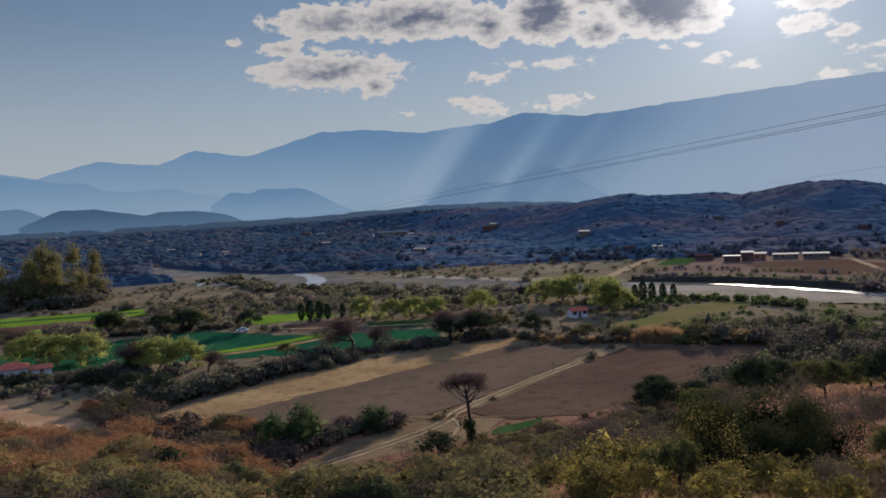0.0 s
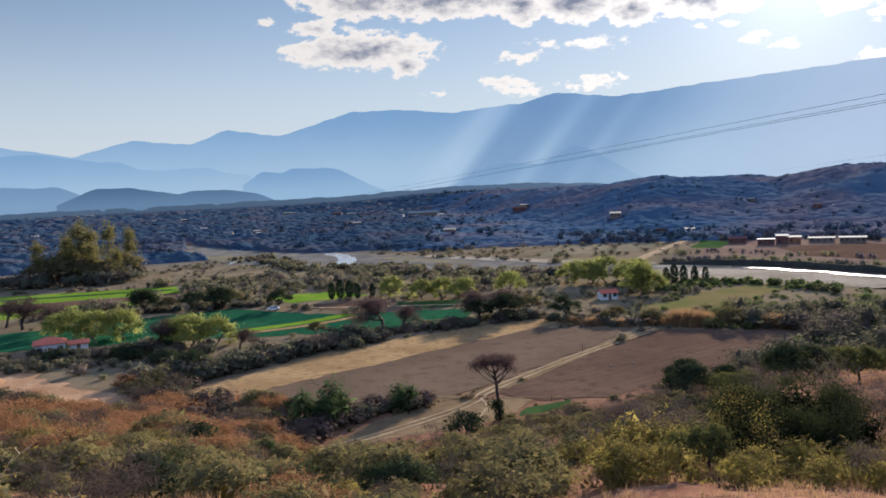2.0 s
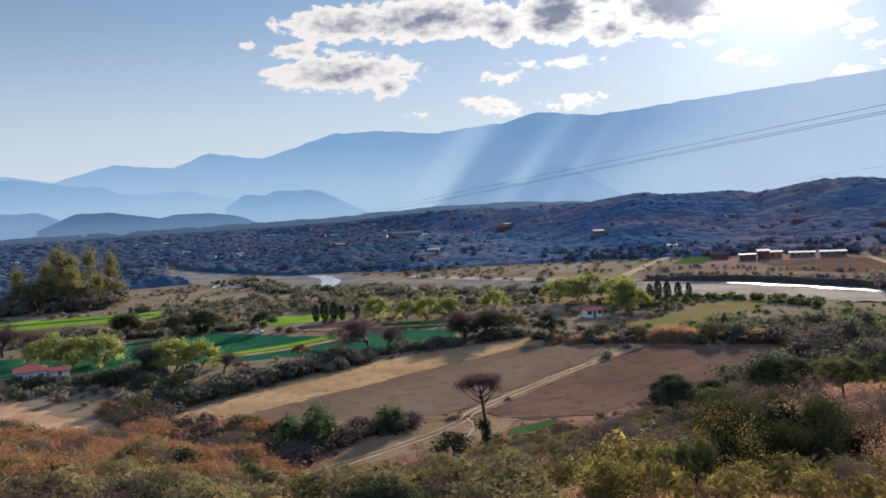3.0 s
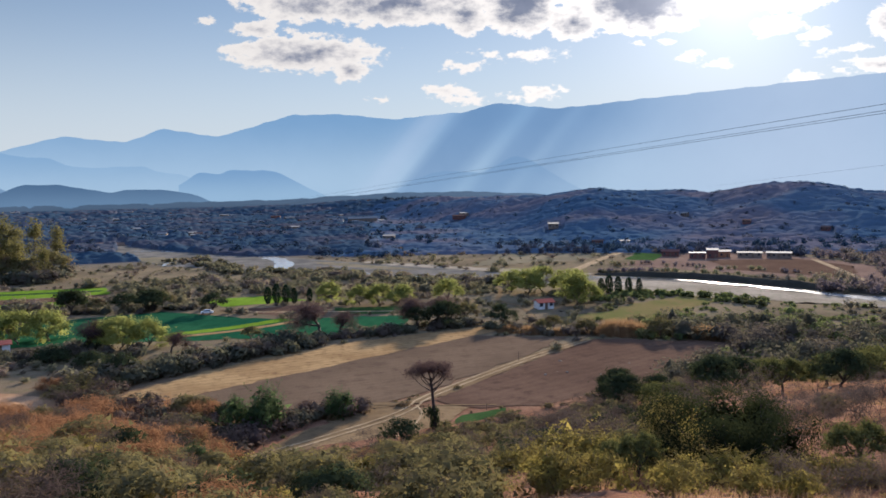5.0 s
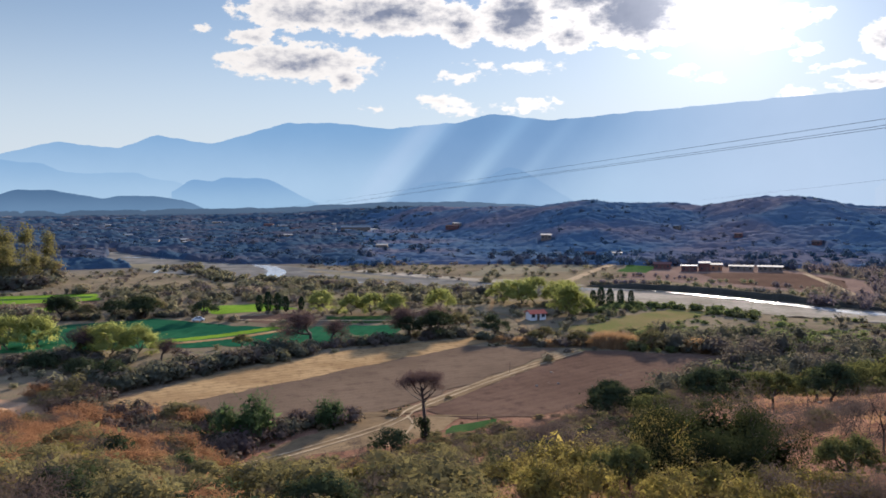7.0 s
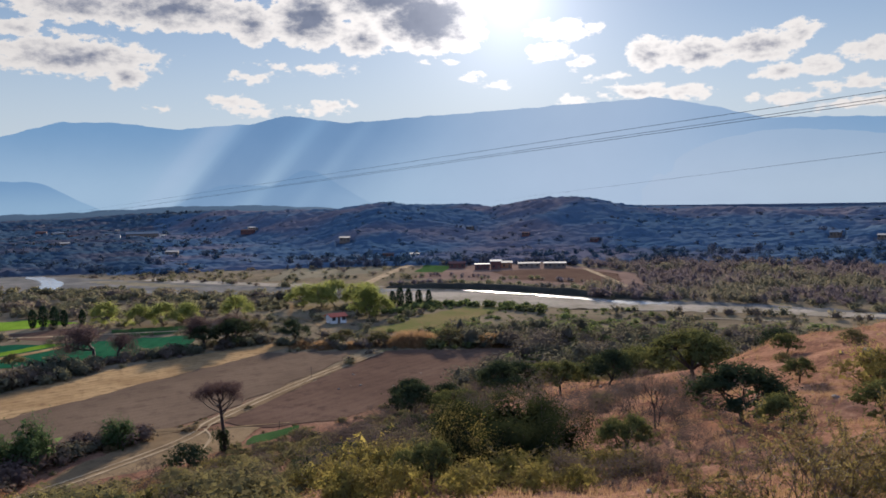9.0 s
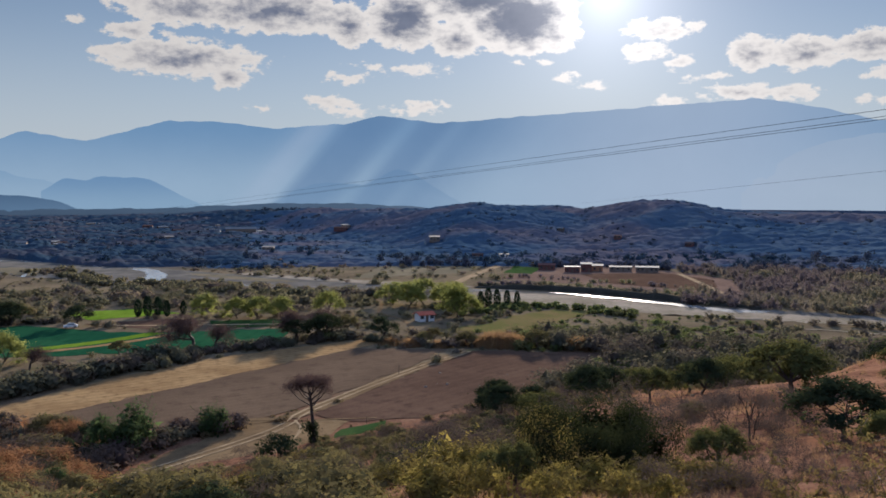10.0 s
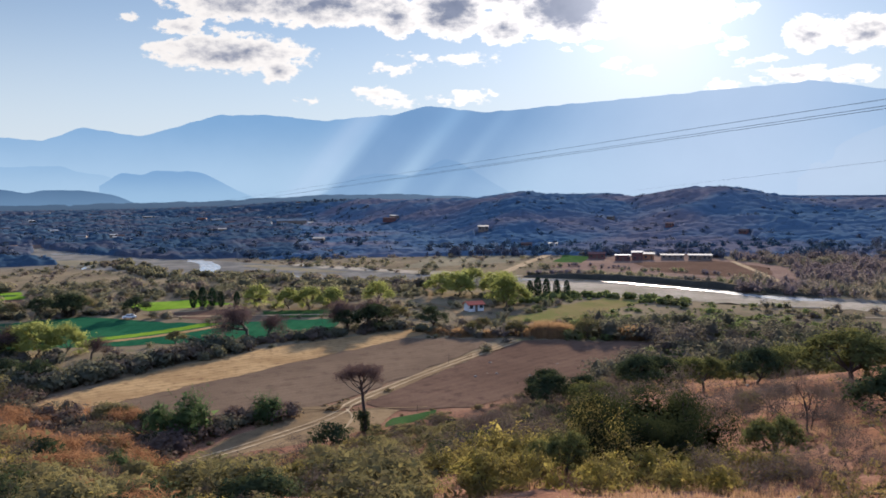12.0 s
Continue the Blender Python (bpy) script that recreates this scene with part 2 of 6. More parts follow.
MAT = {
    "bark": plain("bark", (0.075, 0.055, 0.042), (0.16, 0.125, 0.10), 2.0, 0.9, 0.6),
    "bark_pale": plain("pale_bark", (0.120, 0.102, 0.084), (0.204, 0.180, 0.150), 1.5, 0.9, 0.5),
    "dry_twig": plain("dry_twig", (0.24, 0.18, 0.10), (0.38, 0.30, 0.18), 6.0, 0.8, 0.3, 0.01),
    "bark_dark": plain("dark_bark", (0.035, 0.027, 0.024), (0.08, 0.06, 0.05), 2.0, 0.9, 0.6),
    "olive": foliage("olive_leaves", (0.060, 0.064, 0.040), (0.195, 0.164, 0.064), 0.38, (0.125, 0.084, 0.066), 0.5),
    "dark_green": foliage("dark_leaves", (0.018, 0.028, 0.018), (0.058, 0.070, 0.032), 0.24),
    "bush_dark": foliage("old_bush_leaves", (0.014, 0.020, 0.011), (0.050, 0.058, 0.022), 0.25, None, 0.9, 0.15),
    "yellow_green": foliage("yellow_green_leaves", (0.125, 0.110, 0.030), (0.320, 0.255, 0.072), 0.45, (0.150, 0.108, 0.058)),
    "lime": foliage("spring_leaves", (0.160, 0.180, 0.048), (0.300, 0.310, 0.095), 0.58, None, 0.5, 0.15),
    "fresh": foliage("fresh_leaves", (0.036, 0.062, 0.030), (0.100, 0.140, 0.056), 0.46),
    "grey_twig": foliage("grey_twigs", (0.056, 0.044, 0.042), (0.112, 0.086, 0.072), 0.28),
    "purple_twig": foliage("purple_twigs", (0.055, 0.036, 0.036), (0.115, 0.078, 0.072), 0.25),
    "rust": foliage("rust_scrub", (0.135, 0.068, 0.038), (0.285, 0.152, 0.080), 0.45),
    "reed": foliage("dry_reeds", (0.17, 0.100, 0.055), (0.31, 0.195, 0.10), 0.45),
    "straw": foliage("straw_grass", (0.142, 0.086, 0.050), (0.285, 0.182, 0.100), 0.42),
    "gum": foliage("gum_leaves", (0.060, 0.068, 0.030), (0.20, 0.175, 0.065), 0.42, None, 0.25),
    "cypress": foliage("cypress_leaves", (0.014, 0.028, 0.018), (0.035, 0.058, 0.030), 0.2),
    # far woods: distance haze is put into these leaf colours as blue
    "hazed_hill_wood": foliage("hill_woods", (0.052, 0.093, 0.148), (0.084, 0.123, 0.174), 0.1, (0.136, 0.120, 0.142), 0.011, 0.0),
    "hazed_dark_wood": foliage("hazed_dark_trees", (0.030, 0.056, 0.092), (0.052, 0.080, 0.112), 0.15, (0.084, 0.076, 0.090), 0.02, 0.1),
    "hazed_town_wood": foliage("hazed_town_woods", (0.030, 0.058, 0.096), (0.048, 0.078, 0.114), 0.1, (0.080, 0.078, 0.098), 0.018, 0.05),
    "valley_wood": foliage("valley_scrub", (0.082, 0.090, 0.068), (0.210, 0.188, 0.102), 0.45, (0.175, 0.128, 0.122), 0.10, 0.15),
    "slope_wood": foliage("slope_scrub", (0.066, 0.064, 0.036), (0.170, 0.146, 0.064), 0.38, (0.150, 0.098, 0.064), 0.15, 0.2),
    "river_wood": foliage("river_scrub", (0.062, 0.068, 0.052), (0.145, 0.132, 0.084), 0.42, (0.125, 0.092, 0.088), 0.07, 0.12),
    "valley_green": foliage("valley_green_scrub", (0.070, 0.096, 0.040), (0.180, 0.205, 0.075), 0.5, (0.12, 0.105, 0.06), 0.12, 0.15),
    "hedge": foliage("hedge_leaves", (0.060, 0.066, 0.052), (0.132, 0.128, 0.084), 0.42, (0.145, 0.110, 0.092), 0.2, 0.2),
    "thorn": foliage("thorn_leaves", (0.042, 0.050, 0.022), (0.140, 0.138, 0.046), 0.32, None, 0.9),
    "spring_brown": foliage("budding_woods", (0.125, 0.104, 0.118), (0.200, 0.158, 0.150), 0.4, (0.245, 0.240, 0.095), 0.035, 0.12),
    "yellow_brown": foliage("thorny_bush_leaves", (0.070, 0.056, 0.024), (0.220, 0.176, 0.062), 0.4, (0.100, 0.062, 0.040), 2.0),
    "brush": foliage("bare_brush", (0.072, 0.052, 0.050), (0.140, 0.100, 0.078), 0.3, (0.085, 0.085, 0.055), 0.2, 0.2),
    "white_wall": plain("white_plaster", (0.558, 0.540, 0.513), (0.720, 0.711, 0.684), 0.8, 0.8, 0.2, 0.01),
    "brick_wall": plain("brick_red_wall", (0.125, 0.050, 0.045), (0.19, 0.085, 0.070), 1.2, 0.85, 0.4, 0.02),
    "adobe_wall": plain("adobe_wall", (0.17, 0.125, 0.095), (0.25, 0.19, 0.15), 0.8, 0.9, 0.4, 0.02),
    "tile_roof": plain("clay_tile_roof", (0.48, 0.118, 0.075), (0.58, 0.180, 0.115), 1.6, 0.8, 0.5, 0.03, 0.0, 6.0, 0.1),
    "old_tile": plain("weathered_tile_roof", (0.095, 0.062, 0.058), (0.14, 0.10, 0.09), 1.6, 0.9, 0.5, 0.03, 0.0, 6.0, 0.0),
    "tin_roof": plain("tin_roof", (0.150, 0.150, 0.155), (0.260, 0.255, 0.250), 0.6, 0.85, 0.2, 0.01, 0.0, 6.0, 0.05),
    "pale_roof": plain("pale_tin_roof", (0.19, 0.195, 0.20), (0.28, 0.28, 0.28), 0.6, 0.85, 0.2, 0.01, 0.0, 6.0, 0.05),
    "orange_wall": plain("orange_plaster", (0.34, 0.15, 0.075), (0.44, 0.21, 0.11), 0.8, 0.8, 0.2, 0.01),
    "frame_wood": plain("painted_wood", (0.10, 0.07, 0.05), (0.18, 0.12, 0.08), 3.0, 0.6, 0.2, 0.01),
    "glass": plain("window_glass", (0.03, 0.04, 0.05), (0.06, 0.07, 0.08), 1.0, 0.08, 0.0, 0.001, 0.0, 2.0, 0.8),
    "concrete": plain("concrete", (0.34, 0.33, 0.31), (0.50, 0.49, 0.46), 1.0, 0.85, 0.3, 0.02),
    "stone": plain("stone", (0.17, 0.14, 0.12), (0.29, 0.25, 0.21), 1.5, 0.95, 0.6, 0.05, 0.0, 6.0, 0.05),
    "pale": plain("white_plastic", (0.75, 0.75, 0.74), (0.85, 0.85, 0.84), 2.0, 0.5, 0.1, 0.01),
    "cable": plain("cable", (0.05, 0.055, 0.065), (0.08, 0.085, 0.095), 2.0, 1.0, 0.0, 0.05, 0.0, 6.0, 0.0),
    "steel": plain("galvanised_steel", (0.30, 0.31, 0.32), (0.45, 0.46, 0.47), 2.0, 0.5, 0.1, 0.01, 0.7),
    "paint": plain("white_car_paint", (0.74, 0.74, 0.74), (0.80, 0.80, 0.80), 1.0, 0.25, 0.0, 0.01, 0.0, 2.0, 0.6),
    "rubber": plain("rubber", (0.015, 0.015, 0.015), (0.03, 0.03, 0.03), 3.0, 0.8, 0.2, 0.01),
}


def soil(name, a, b, c, scale, furrow=0.0, turn=0.0, wide=3.0):
    """Earth in three tones, with furrows where it is ploughed."""
    m, n = material(name)
    p = n.add("ShaderNodeTexCoord", 3)
    big, mid, fine = n.noise(p, scale, 5.0), n.noise(p, scale * 7, 6.0, 0.62), n.noise(p, scale * 60, 6.0, 0.7)
    col = n.mix(n.step(big, 0.36, 0.64), a, b)
    col = n.mix(n.math("MULTIPLY", n.step(mid, 0.48, 0.70), 0.8), col, c)
    col = n.mix(n.math("MULTIPLY", n.step(fine, 0.35, 0.75), 0.45), col, tuple(0.45 * v for v in a))
    rows = fine
    if furrow:
        q = n.vec("ADD", p, n.vec("MULTIPLY", n.noise(p, 0.09, 3.0, 0.5, out=1), (2.5, 2.5, 0.0)))
        xyz = n.add("ShaderNodeSeparateXYZ", None, i_0=q)
        across = n.math("ADD", n.math("MULTIPLY", xyz.outputs[0], math.cos(radians(turn))), n.math("MULTIPLY", xyz.outputs[1], math.sin(radians(turn))))
        wave = n.math("ADD", n.math("MULTIPLY", n.math("SINE", n.math("MULTIPLY", across, 6.2832 / wide)), 0.3), 0.5)
        col = n.mix(n.math("MULTIPLY", n.math("MULTIPLY", wave, mid), furrow), col, tuple(0.55 * v for v in a))
        rows = n.math("ADD", n.math("MULTIPLY", wave, 0.6), n.math("MULTIPLY", fine, 0.6))
    finish(n, col, 0.95, rows, 0.35, 0.06, 0.0, 0.0)
    return m


def ground_soil():
    """Reddish slope earth with straw, duller scrub land on the flat, far hills with blue haze painted in."""
    m, n = material("open_ground")
    p = n.add("ShaderNodeTexCoord", 3)
    big, mid, fine = n.noise(p, 0.03, 5.0), n.noise(p, 0.22, 6.0, 0.62), n.noise(p, 2.4, 7.0, 0.7)
    slope = n.mix(n.step(mid, 0.38, 0.62), (0.136, 0.067, 0.045), (0.222, 0.120, 0.078))
    slope = n.mix(n.math("MULTIPLY", n.step(fine, 0.48, 0.75), 0.5), slope, (0.320, 0.206, 0.130))
    flat = n.mix(n.step(big, 0.38, 0.62), (0.128, 0.102, 0.070), (0.184, 0.146, 0.096))
    flat = n.mix(n.math("MULTIPLY", n.step(mid, 0.52, 0.7), 0.7), flat, (0.072, 0.089, 0.038))
    # far earth has distance haze put into its colour as dark blue
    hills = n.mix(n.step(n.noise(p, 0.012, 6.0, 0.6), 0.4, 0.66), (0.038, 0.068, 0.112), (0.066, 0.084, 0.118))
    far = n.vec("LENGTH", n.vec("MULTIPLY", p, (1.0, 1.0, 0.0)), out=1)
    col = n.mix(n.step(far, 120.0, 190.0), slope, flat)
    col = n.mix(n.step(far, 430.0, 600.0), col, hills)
    col = n.mix(n.math("MULTIPLY", n.step(fine, 0.55, 0.35), 0.4), col, (0.05, 0.035, 0.025))
    finish(n, col, 0.95, n.math("ADD", mid, n.math("MULTIPLY", fine, 0.5)), 0.6, 0.2, 0.0, 0.0)
    return m


def crop(name, a, b, turn, wide):
    return soil(name, a, b, tuple(0.7 * v for v in a), 0.03, 0.55, turn, wide)


def water():
    m, n = material("river_water")
    p = n.add("ShaderNodeTexCoord", 3)
    finish(n, n.mix(n.noise(p, 0.1, 4.0), (0.26, 0.27, 0.27), (0.34, 0.34, 0.33)), 0.18, n.noise(p, 0.8, 4.0, 0.6), 0.25, 0.2, 0.0, 0.6)
    return m


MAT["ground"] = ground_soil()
MAT["tan_field"] = soil("stubble_field", (0.245, 0.158, 0.080), (0.350, 0.238, 0.122), (0.140, 0.088, 0.052), 0.07, 0.9, -62, 2.4)
MAT["grey_field"] = soil("harrowed_field", (0.115, 0.082, 0.058), (0.148, 0.106, 0.074), (0.092, 0.064, 0.047), 0.045, 0.5, -62, 2.2)
MAT["brown_field"] = soil("ploughed_field", (0.100, 0.064, 0.047), (0.132, 0.086, 0.062), (0.072, 0.047, 0.037), 0.04, 0.6, -50, 2.4)
MAT["near_field"] = soil("fallow_field", (0.165, 0.116, 0.068), (0.222, 0.158, 0.092), (0.115, 0.080, 0.050), 0.06, 0.4, -55, 2.0)
MAT["track"] = soil("dirt_track", (0.281, 0.211, 0.133), (0.374, 0.289, 0.187), (0.218, 0.156, 0.101), 0.15)
MAT["green_crop"] = crop("green_crop", (0.014, 0.067, 0.036), (0.024, 0.090, 0.043), -10, 3.0)
MAT["lime_crop"] = crop("lime_crop", (0.116, 0.194, 0.022), (0.172, 0.267, 0.034), -8, 4.0)
MAT["grass"] = crop("fresh_grass", (0.034, 0.068, 0.024), (0.056, 0.098, 0.034), 20, 5.0)
MAT["gravel"] = soil("river_gravel", (0.110, 0.106, 0.102), (0.185, 0.172, 0.155), (0.088, 0.090, 0.060), 0.06)
MAT["sand"] = soil("river_sand", (0.235, 0.200, 0.155), (0.340, 0.295, 0.240), (0.145, 0.150, 0.080), 0.06)
MAT["pink_field"] = soil("far_ploughed_field", (0.165, 0.112, 0.090), (0.215, 0.150, 0.118), (0.130, 0.092, 0.072), 0.03, 0.3, 20, 3.0)
MAT["bank"] = soil("river_bank_earth", (0.040, 0.038, 0.032), (0.062, 0.056, 0.046), (0.028, 0.032, 0.022), 0.2)
MAT["bare_earth"] = soil("bare_earth", (0.290, 0.178, 0.105), (0.380, 0.250, 0.158), (0.200, 0.115, 0.072), 0.12)
MAT["scrub_field"] = soil("weedy_field", (0.160, 0.140, 0.100), (0.225, 0.190, 0.130), (0.115, 0.122, 0.070), 0.03)
MAT["water"] = water()


# ---- the land ----
def waves(x, y, size, seed, octaves=4):
    """Smooth rolling noise of about -1 to 1."""
    rng = np.random.RandomState(seed)
    out, weight = 0.0, 1.0
    for _ in range(octaves):
        for _ in range(3):
            a, p = rng.rand() * 6.283, rng.rand() * 6.283
            k = 6.283 / size * (0.7 + 0.6 * rng.rand())
            out = out + weight / 3 * np.sin(k * (x * np.cos(a) + y * np.sin(a)) + p + 1.3 * np.sin(0.6 * k * (x * np.sin(a) - y * np.cos(a)) + 2 * p))
        size, weight = size * 0.47, weight * 0.5
    return out


# the viewpoint's hill by azimuth: height at 30 m, a break of slope (distance, height), distance of the foot
HILL_AZ = (-180, -90, -60, -30, -13, 0, 9, 16, 22, 34, 40, 49, 65, 90, 180)
HILL_30 = (36, 34, 29, 26, 24.6, 24.6, 24.9, 25.2, 25.8, 26.2, 27, 27.8, 30, 34, 36)
HILL_D2 = (120, 120, 100, 90, 70, 70, 80, 85, 85, 85, 95, 100, 110, 120, 120)
HILL_Z2 = (50, 34, 16, 13, 11.5, 12.5, 11.5, 13.2, 16.5, 19.5, 21.6, 24.7, 29, 34, 50)
HILL_FOOT = (400, 260, 210, 170, 108, 118, 130, 152, 165, 150, 160, 175, 200, 240, 400)
# the far hills by azimuth: distance of the foot and height of the brow
FAR_AZ = (-180, -40, -14, -8, -3, 0.3, 4, 9.3, 11.7, 13.3, 14.5, 18.5, 20.5, 22.3, 24.5, 28.1, 30.1, 40, 49, 70, 180)
FAR_TOP = (20, 2, 3, 10, 22, 26, 26, 28, 33.5, 36, 32, 31, 28, 33, 38, 34, 27, 22, 22, 22, 20)
FAR_FOOT = (1500, 1500, 1500, 1300, 1150, 950, 750, 560, 518, 518, 518, 518, 518, 510, 500, 490, 480, 477, 477, 500, 900)


def height(x, y):
    x, y = np.asarray(x, float), np.asarray(y, float)
    d, az = np.hypot(x, y), np.degrees(np.arctan2(x, y))
    z30, d2, z2, foot = (np.interp(az, HILL_AZ, v) for v in (HILL_30, HILL_D2, HILL_Z2, HILL_FOOT))

    def profile(r):
        a = 35.3 + (z30 - 35.3) * r / 30
        b = z30 + (z2 - z30) * (r - 30) / (d2 - 30)
        c = z2 * (foot - r) / (foot - d2)
        return np.where(r < 30, a, np.where(r < d2, b, np.maximum(c, 0)))

    hill = (profile(d) + profile(np.maximum(d - 5, 0)) + profile(d + 5)) / 3
    hill = np.where(d < 6, profile(d), hill)
    rough = waves(x, y, 22, 3) * 0.55 * np.clip(hill / 8, 0, 1) * np.clip((d - 8) / 20, 0, 1)
    top, far_foot = np.interp(az, FAR_AZ, FAR_TOP), np.interp(az, FAR_AZ, FAR_FOOT)
    s = np.clip((d - far_foot) / 380, 0, 1)
    rise = s * s * (3 - 2 * s)
    folds = waves(x, y, 170, 8) * 8.0 * rise * np.clip((far_foot + 480 - d) / 300, 0.12, 1)
    back = 1 - 0.55 * np.clip((d - far_foot - 530) / 500, 0, 1)
    return hill + rough + top * rise * back + folds - 0.03 - 0.012 * (1 + waves(x, y, 60, 5)) * (hill < 0.5)


def mesh_object(name, verts, faces, mat, smooth=False, normals=None):
    me = bpy.data.meshes.new(name)
    verts = np.asarray(verts, np.float32)
    me.vertices.add(len(verts))
    me.vertices.foreach_set("co", verts.ravel())
    sizes = np.fromiter((len(f) for f in faces), np.int32, len(faces)) if not isinstance(faces, np.ndarray) else np.full(len(faces), faces.shape[1], np.int32)
    flat = np.concatenate([np.asarray(f, np.int32) for f in faces]) if not isinstance(faces, np.ndarray) else faces.astype(np.int32).ravel()
    me.loops.add(len(flat))
    me.loops.foreach_set("vertex_index", flat)
    me.polygons.add(len(sizes))
    me.polygons.foreach_set("loop_start", np.concatenate([[0], np.cumsum(sizes)[:-1]]).astype(np.int32))
    me.update(calc_edges=True)
    if smooth:
        me.polygons.foreach_set("use_smooth", np.ones(len(sizes), bool))
    me.materials.append(mat)
    me.validate()
    if normals is not None:
        me.normals_split_custom_set_from_vertices(normals.tolist())
    return new(name, me)


def grid_faces(rows, cols, wrap=False):
    i, j = np.meshgrid(np.arange(rows - 1), np.arange(cols if wrap else cols - 1), indexing="ij")
    k = (j + 1) % cols
    return np.stack([i * cols + j, i * cols + k, (i + 1) * cols + k, (i + 1) * cols + j], -1).reshape(-1, 4)


azs = np.radians(np.concatenate([np.arange(-180, -44, 4.0), np.arange(-44, 64, 0.5), np.arange(64, 180, 4.0)]))
rings = 0.2 * (4900 / 0.2) ** (np.arange(420) / 419)
gx, gy = np.outer(rings, np.sin(azs)), np.outer(rings, np.cos(azs))
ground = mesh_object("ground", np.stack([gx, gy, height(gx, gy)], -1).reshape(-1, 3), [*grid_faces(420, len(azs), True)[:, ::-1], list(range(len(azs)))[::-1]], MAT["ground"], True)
tagged(ground, "dry reddish hillside and scrub-covered valley floor", "ground", kind="structure")


# ---- distant mountains ----
def ridge(name, label, profile, dist, mat, seed, jag=0.05, foot=0.86):
    """A mountain chain: its crest by azimuth and elevation, falling in spurs towards the valley."""
    az = np.arange(profile[0][0], profile[-1][0], 0.12)
    a, e = np.array(profile).T
    el = np.interp(az, a, e)
    soft = np.convolve(np.pad(el, 2, "edge"), np.ones(5) / 5, "valid")
    el = soft + waves(az * 10, 0 * az, 21, seed, 6) * jag
    rows = 10
    verts = []
    for r in range(rows):
        f = r / (rows - 1)
        spur = waves(az * 14, 0 * az + r * 2, 30, seed + 5) * 0.02 * math.sin(math.pi * f)
        d = dist * (1 - (1 - foot) * f + spur)
        z = (37 + dist * np.tan(np.radians(el))) * (1 - f) ** 1.25 - 25 * f
        verts.append(np.stack([d * np.sin(np.radians(az)), d * np.cos(np.radians(az)), z], -1))
    ob = mesh_object(name, np.concatenate(verts), grid_faces(rows, len(az)), mat, True)
    return tagged(ob, label, "mountains", kind="structure")


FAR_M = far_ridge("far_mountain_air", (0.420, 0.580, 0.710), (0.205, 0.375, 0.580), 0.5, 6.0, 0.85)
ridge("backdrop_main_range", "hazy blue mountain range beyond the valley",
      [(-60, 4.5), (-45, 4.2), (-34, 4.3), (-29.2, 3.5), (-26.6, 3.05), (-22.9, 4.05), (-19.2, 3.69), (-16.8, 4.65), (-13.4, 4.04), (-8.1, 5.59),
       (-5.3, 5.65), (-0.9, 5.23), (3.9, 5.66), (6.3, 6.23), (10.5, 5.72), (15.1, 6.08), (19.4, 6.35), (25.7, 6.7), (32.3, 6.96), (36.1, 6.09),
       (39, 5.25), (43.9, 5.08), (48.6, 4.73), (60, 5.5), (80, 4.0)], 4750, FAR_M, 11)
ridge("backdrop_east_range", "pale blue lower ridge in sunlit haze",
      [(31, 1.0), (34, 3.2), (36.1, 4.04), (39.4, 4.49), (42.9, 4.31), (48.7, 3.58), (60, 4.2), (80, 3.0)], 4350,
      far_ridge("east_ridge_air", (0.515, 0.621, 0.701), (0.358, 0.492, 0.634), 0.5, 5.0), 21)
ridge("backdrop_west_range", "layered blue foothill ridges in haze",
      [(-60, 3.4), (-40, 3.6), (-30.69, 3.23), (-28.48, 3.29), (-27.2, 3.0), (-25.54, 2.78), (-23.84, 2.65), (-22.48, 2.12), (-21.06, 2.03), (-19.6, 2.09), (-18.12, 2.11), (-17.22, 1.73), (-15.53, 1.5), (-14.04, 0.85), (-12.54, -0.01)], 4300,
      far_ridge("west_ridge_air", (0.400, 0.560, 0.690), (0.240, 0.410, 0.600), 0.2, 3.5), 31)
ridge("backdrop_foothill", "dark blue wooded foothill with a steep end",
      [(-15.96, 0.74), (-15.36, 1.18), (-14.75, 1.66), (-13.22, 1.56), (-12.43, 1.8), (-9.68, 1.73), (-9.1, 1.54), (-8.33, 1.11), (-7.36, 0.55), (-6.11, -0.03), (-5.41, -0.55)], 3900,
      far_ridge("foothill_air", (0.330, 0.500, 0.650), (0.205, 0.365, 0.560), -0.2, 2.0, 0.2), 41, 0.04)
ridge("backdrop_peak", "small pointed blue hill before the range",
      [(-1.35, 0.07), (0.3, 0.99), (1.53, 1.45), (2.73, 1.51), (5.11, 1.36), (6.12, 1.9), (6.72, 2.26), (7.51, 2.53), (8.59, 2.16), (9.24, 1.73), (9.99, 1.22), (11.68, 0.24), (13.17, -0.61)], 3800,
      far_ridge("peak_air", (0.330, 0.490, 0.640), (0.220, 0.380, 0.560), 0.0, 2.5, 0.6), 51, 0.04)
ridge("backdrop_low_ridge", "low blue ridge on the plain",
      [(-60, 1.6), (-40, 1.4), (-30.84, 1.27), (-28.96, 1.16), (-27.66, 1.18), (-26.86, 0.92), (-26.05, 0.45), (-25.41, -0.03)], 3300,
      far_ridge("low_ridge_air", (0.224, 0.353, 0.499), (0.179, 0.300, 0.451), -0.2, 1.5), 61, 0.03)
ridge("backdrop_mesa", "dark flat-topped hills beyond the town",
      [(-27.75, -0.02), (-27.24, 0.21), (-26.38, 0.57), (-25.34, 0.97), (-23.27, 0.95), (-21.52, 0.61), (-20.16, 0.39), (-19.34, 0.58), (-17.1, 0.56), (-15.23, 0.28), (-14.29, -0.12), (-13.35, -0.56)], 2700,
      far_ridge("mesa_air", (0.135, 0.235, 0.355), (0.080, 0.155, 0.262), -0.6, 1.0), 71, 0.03)
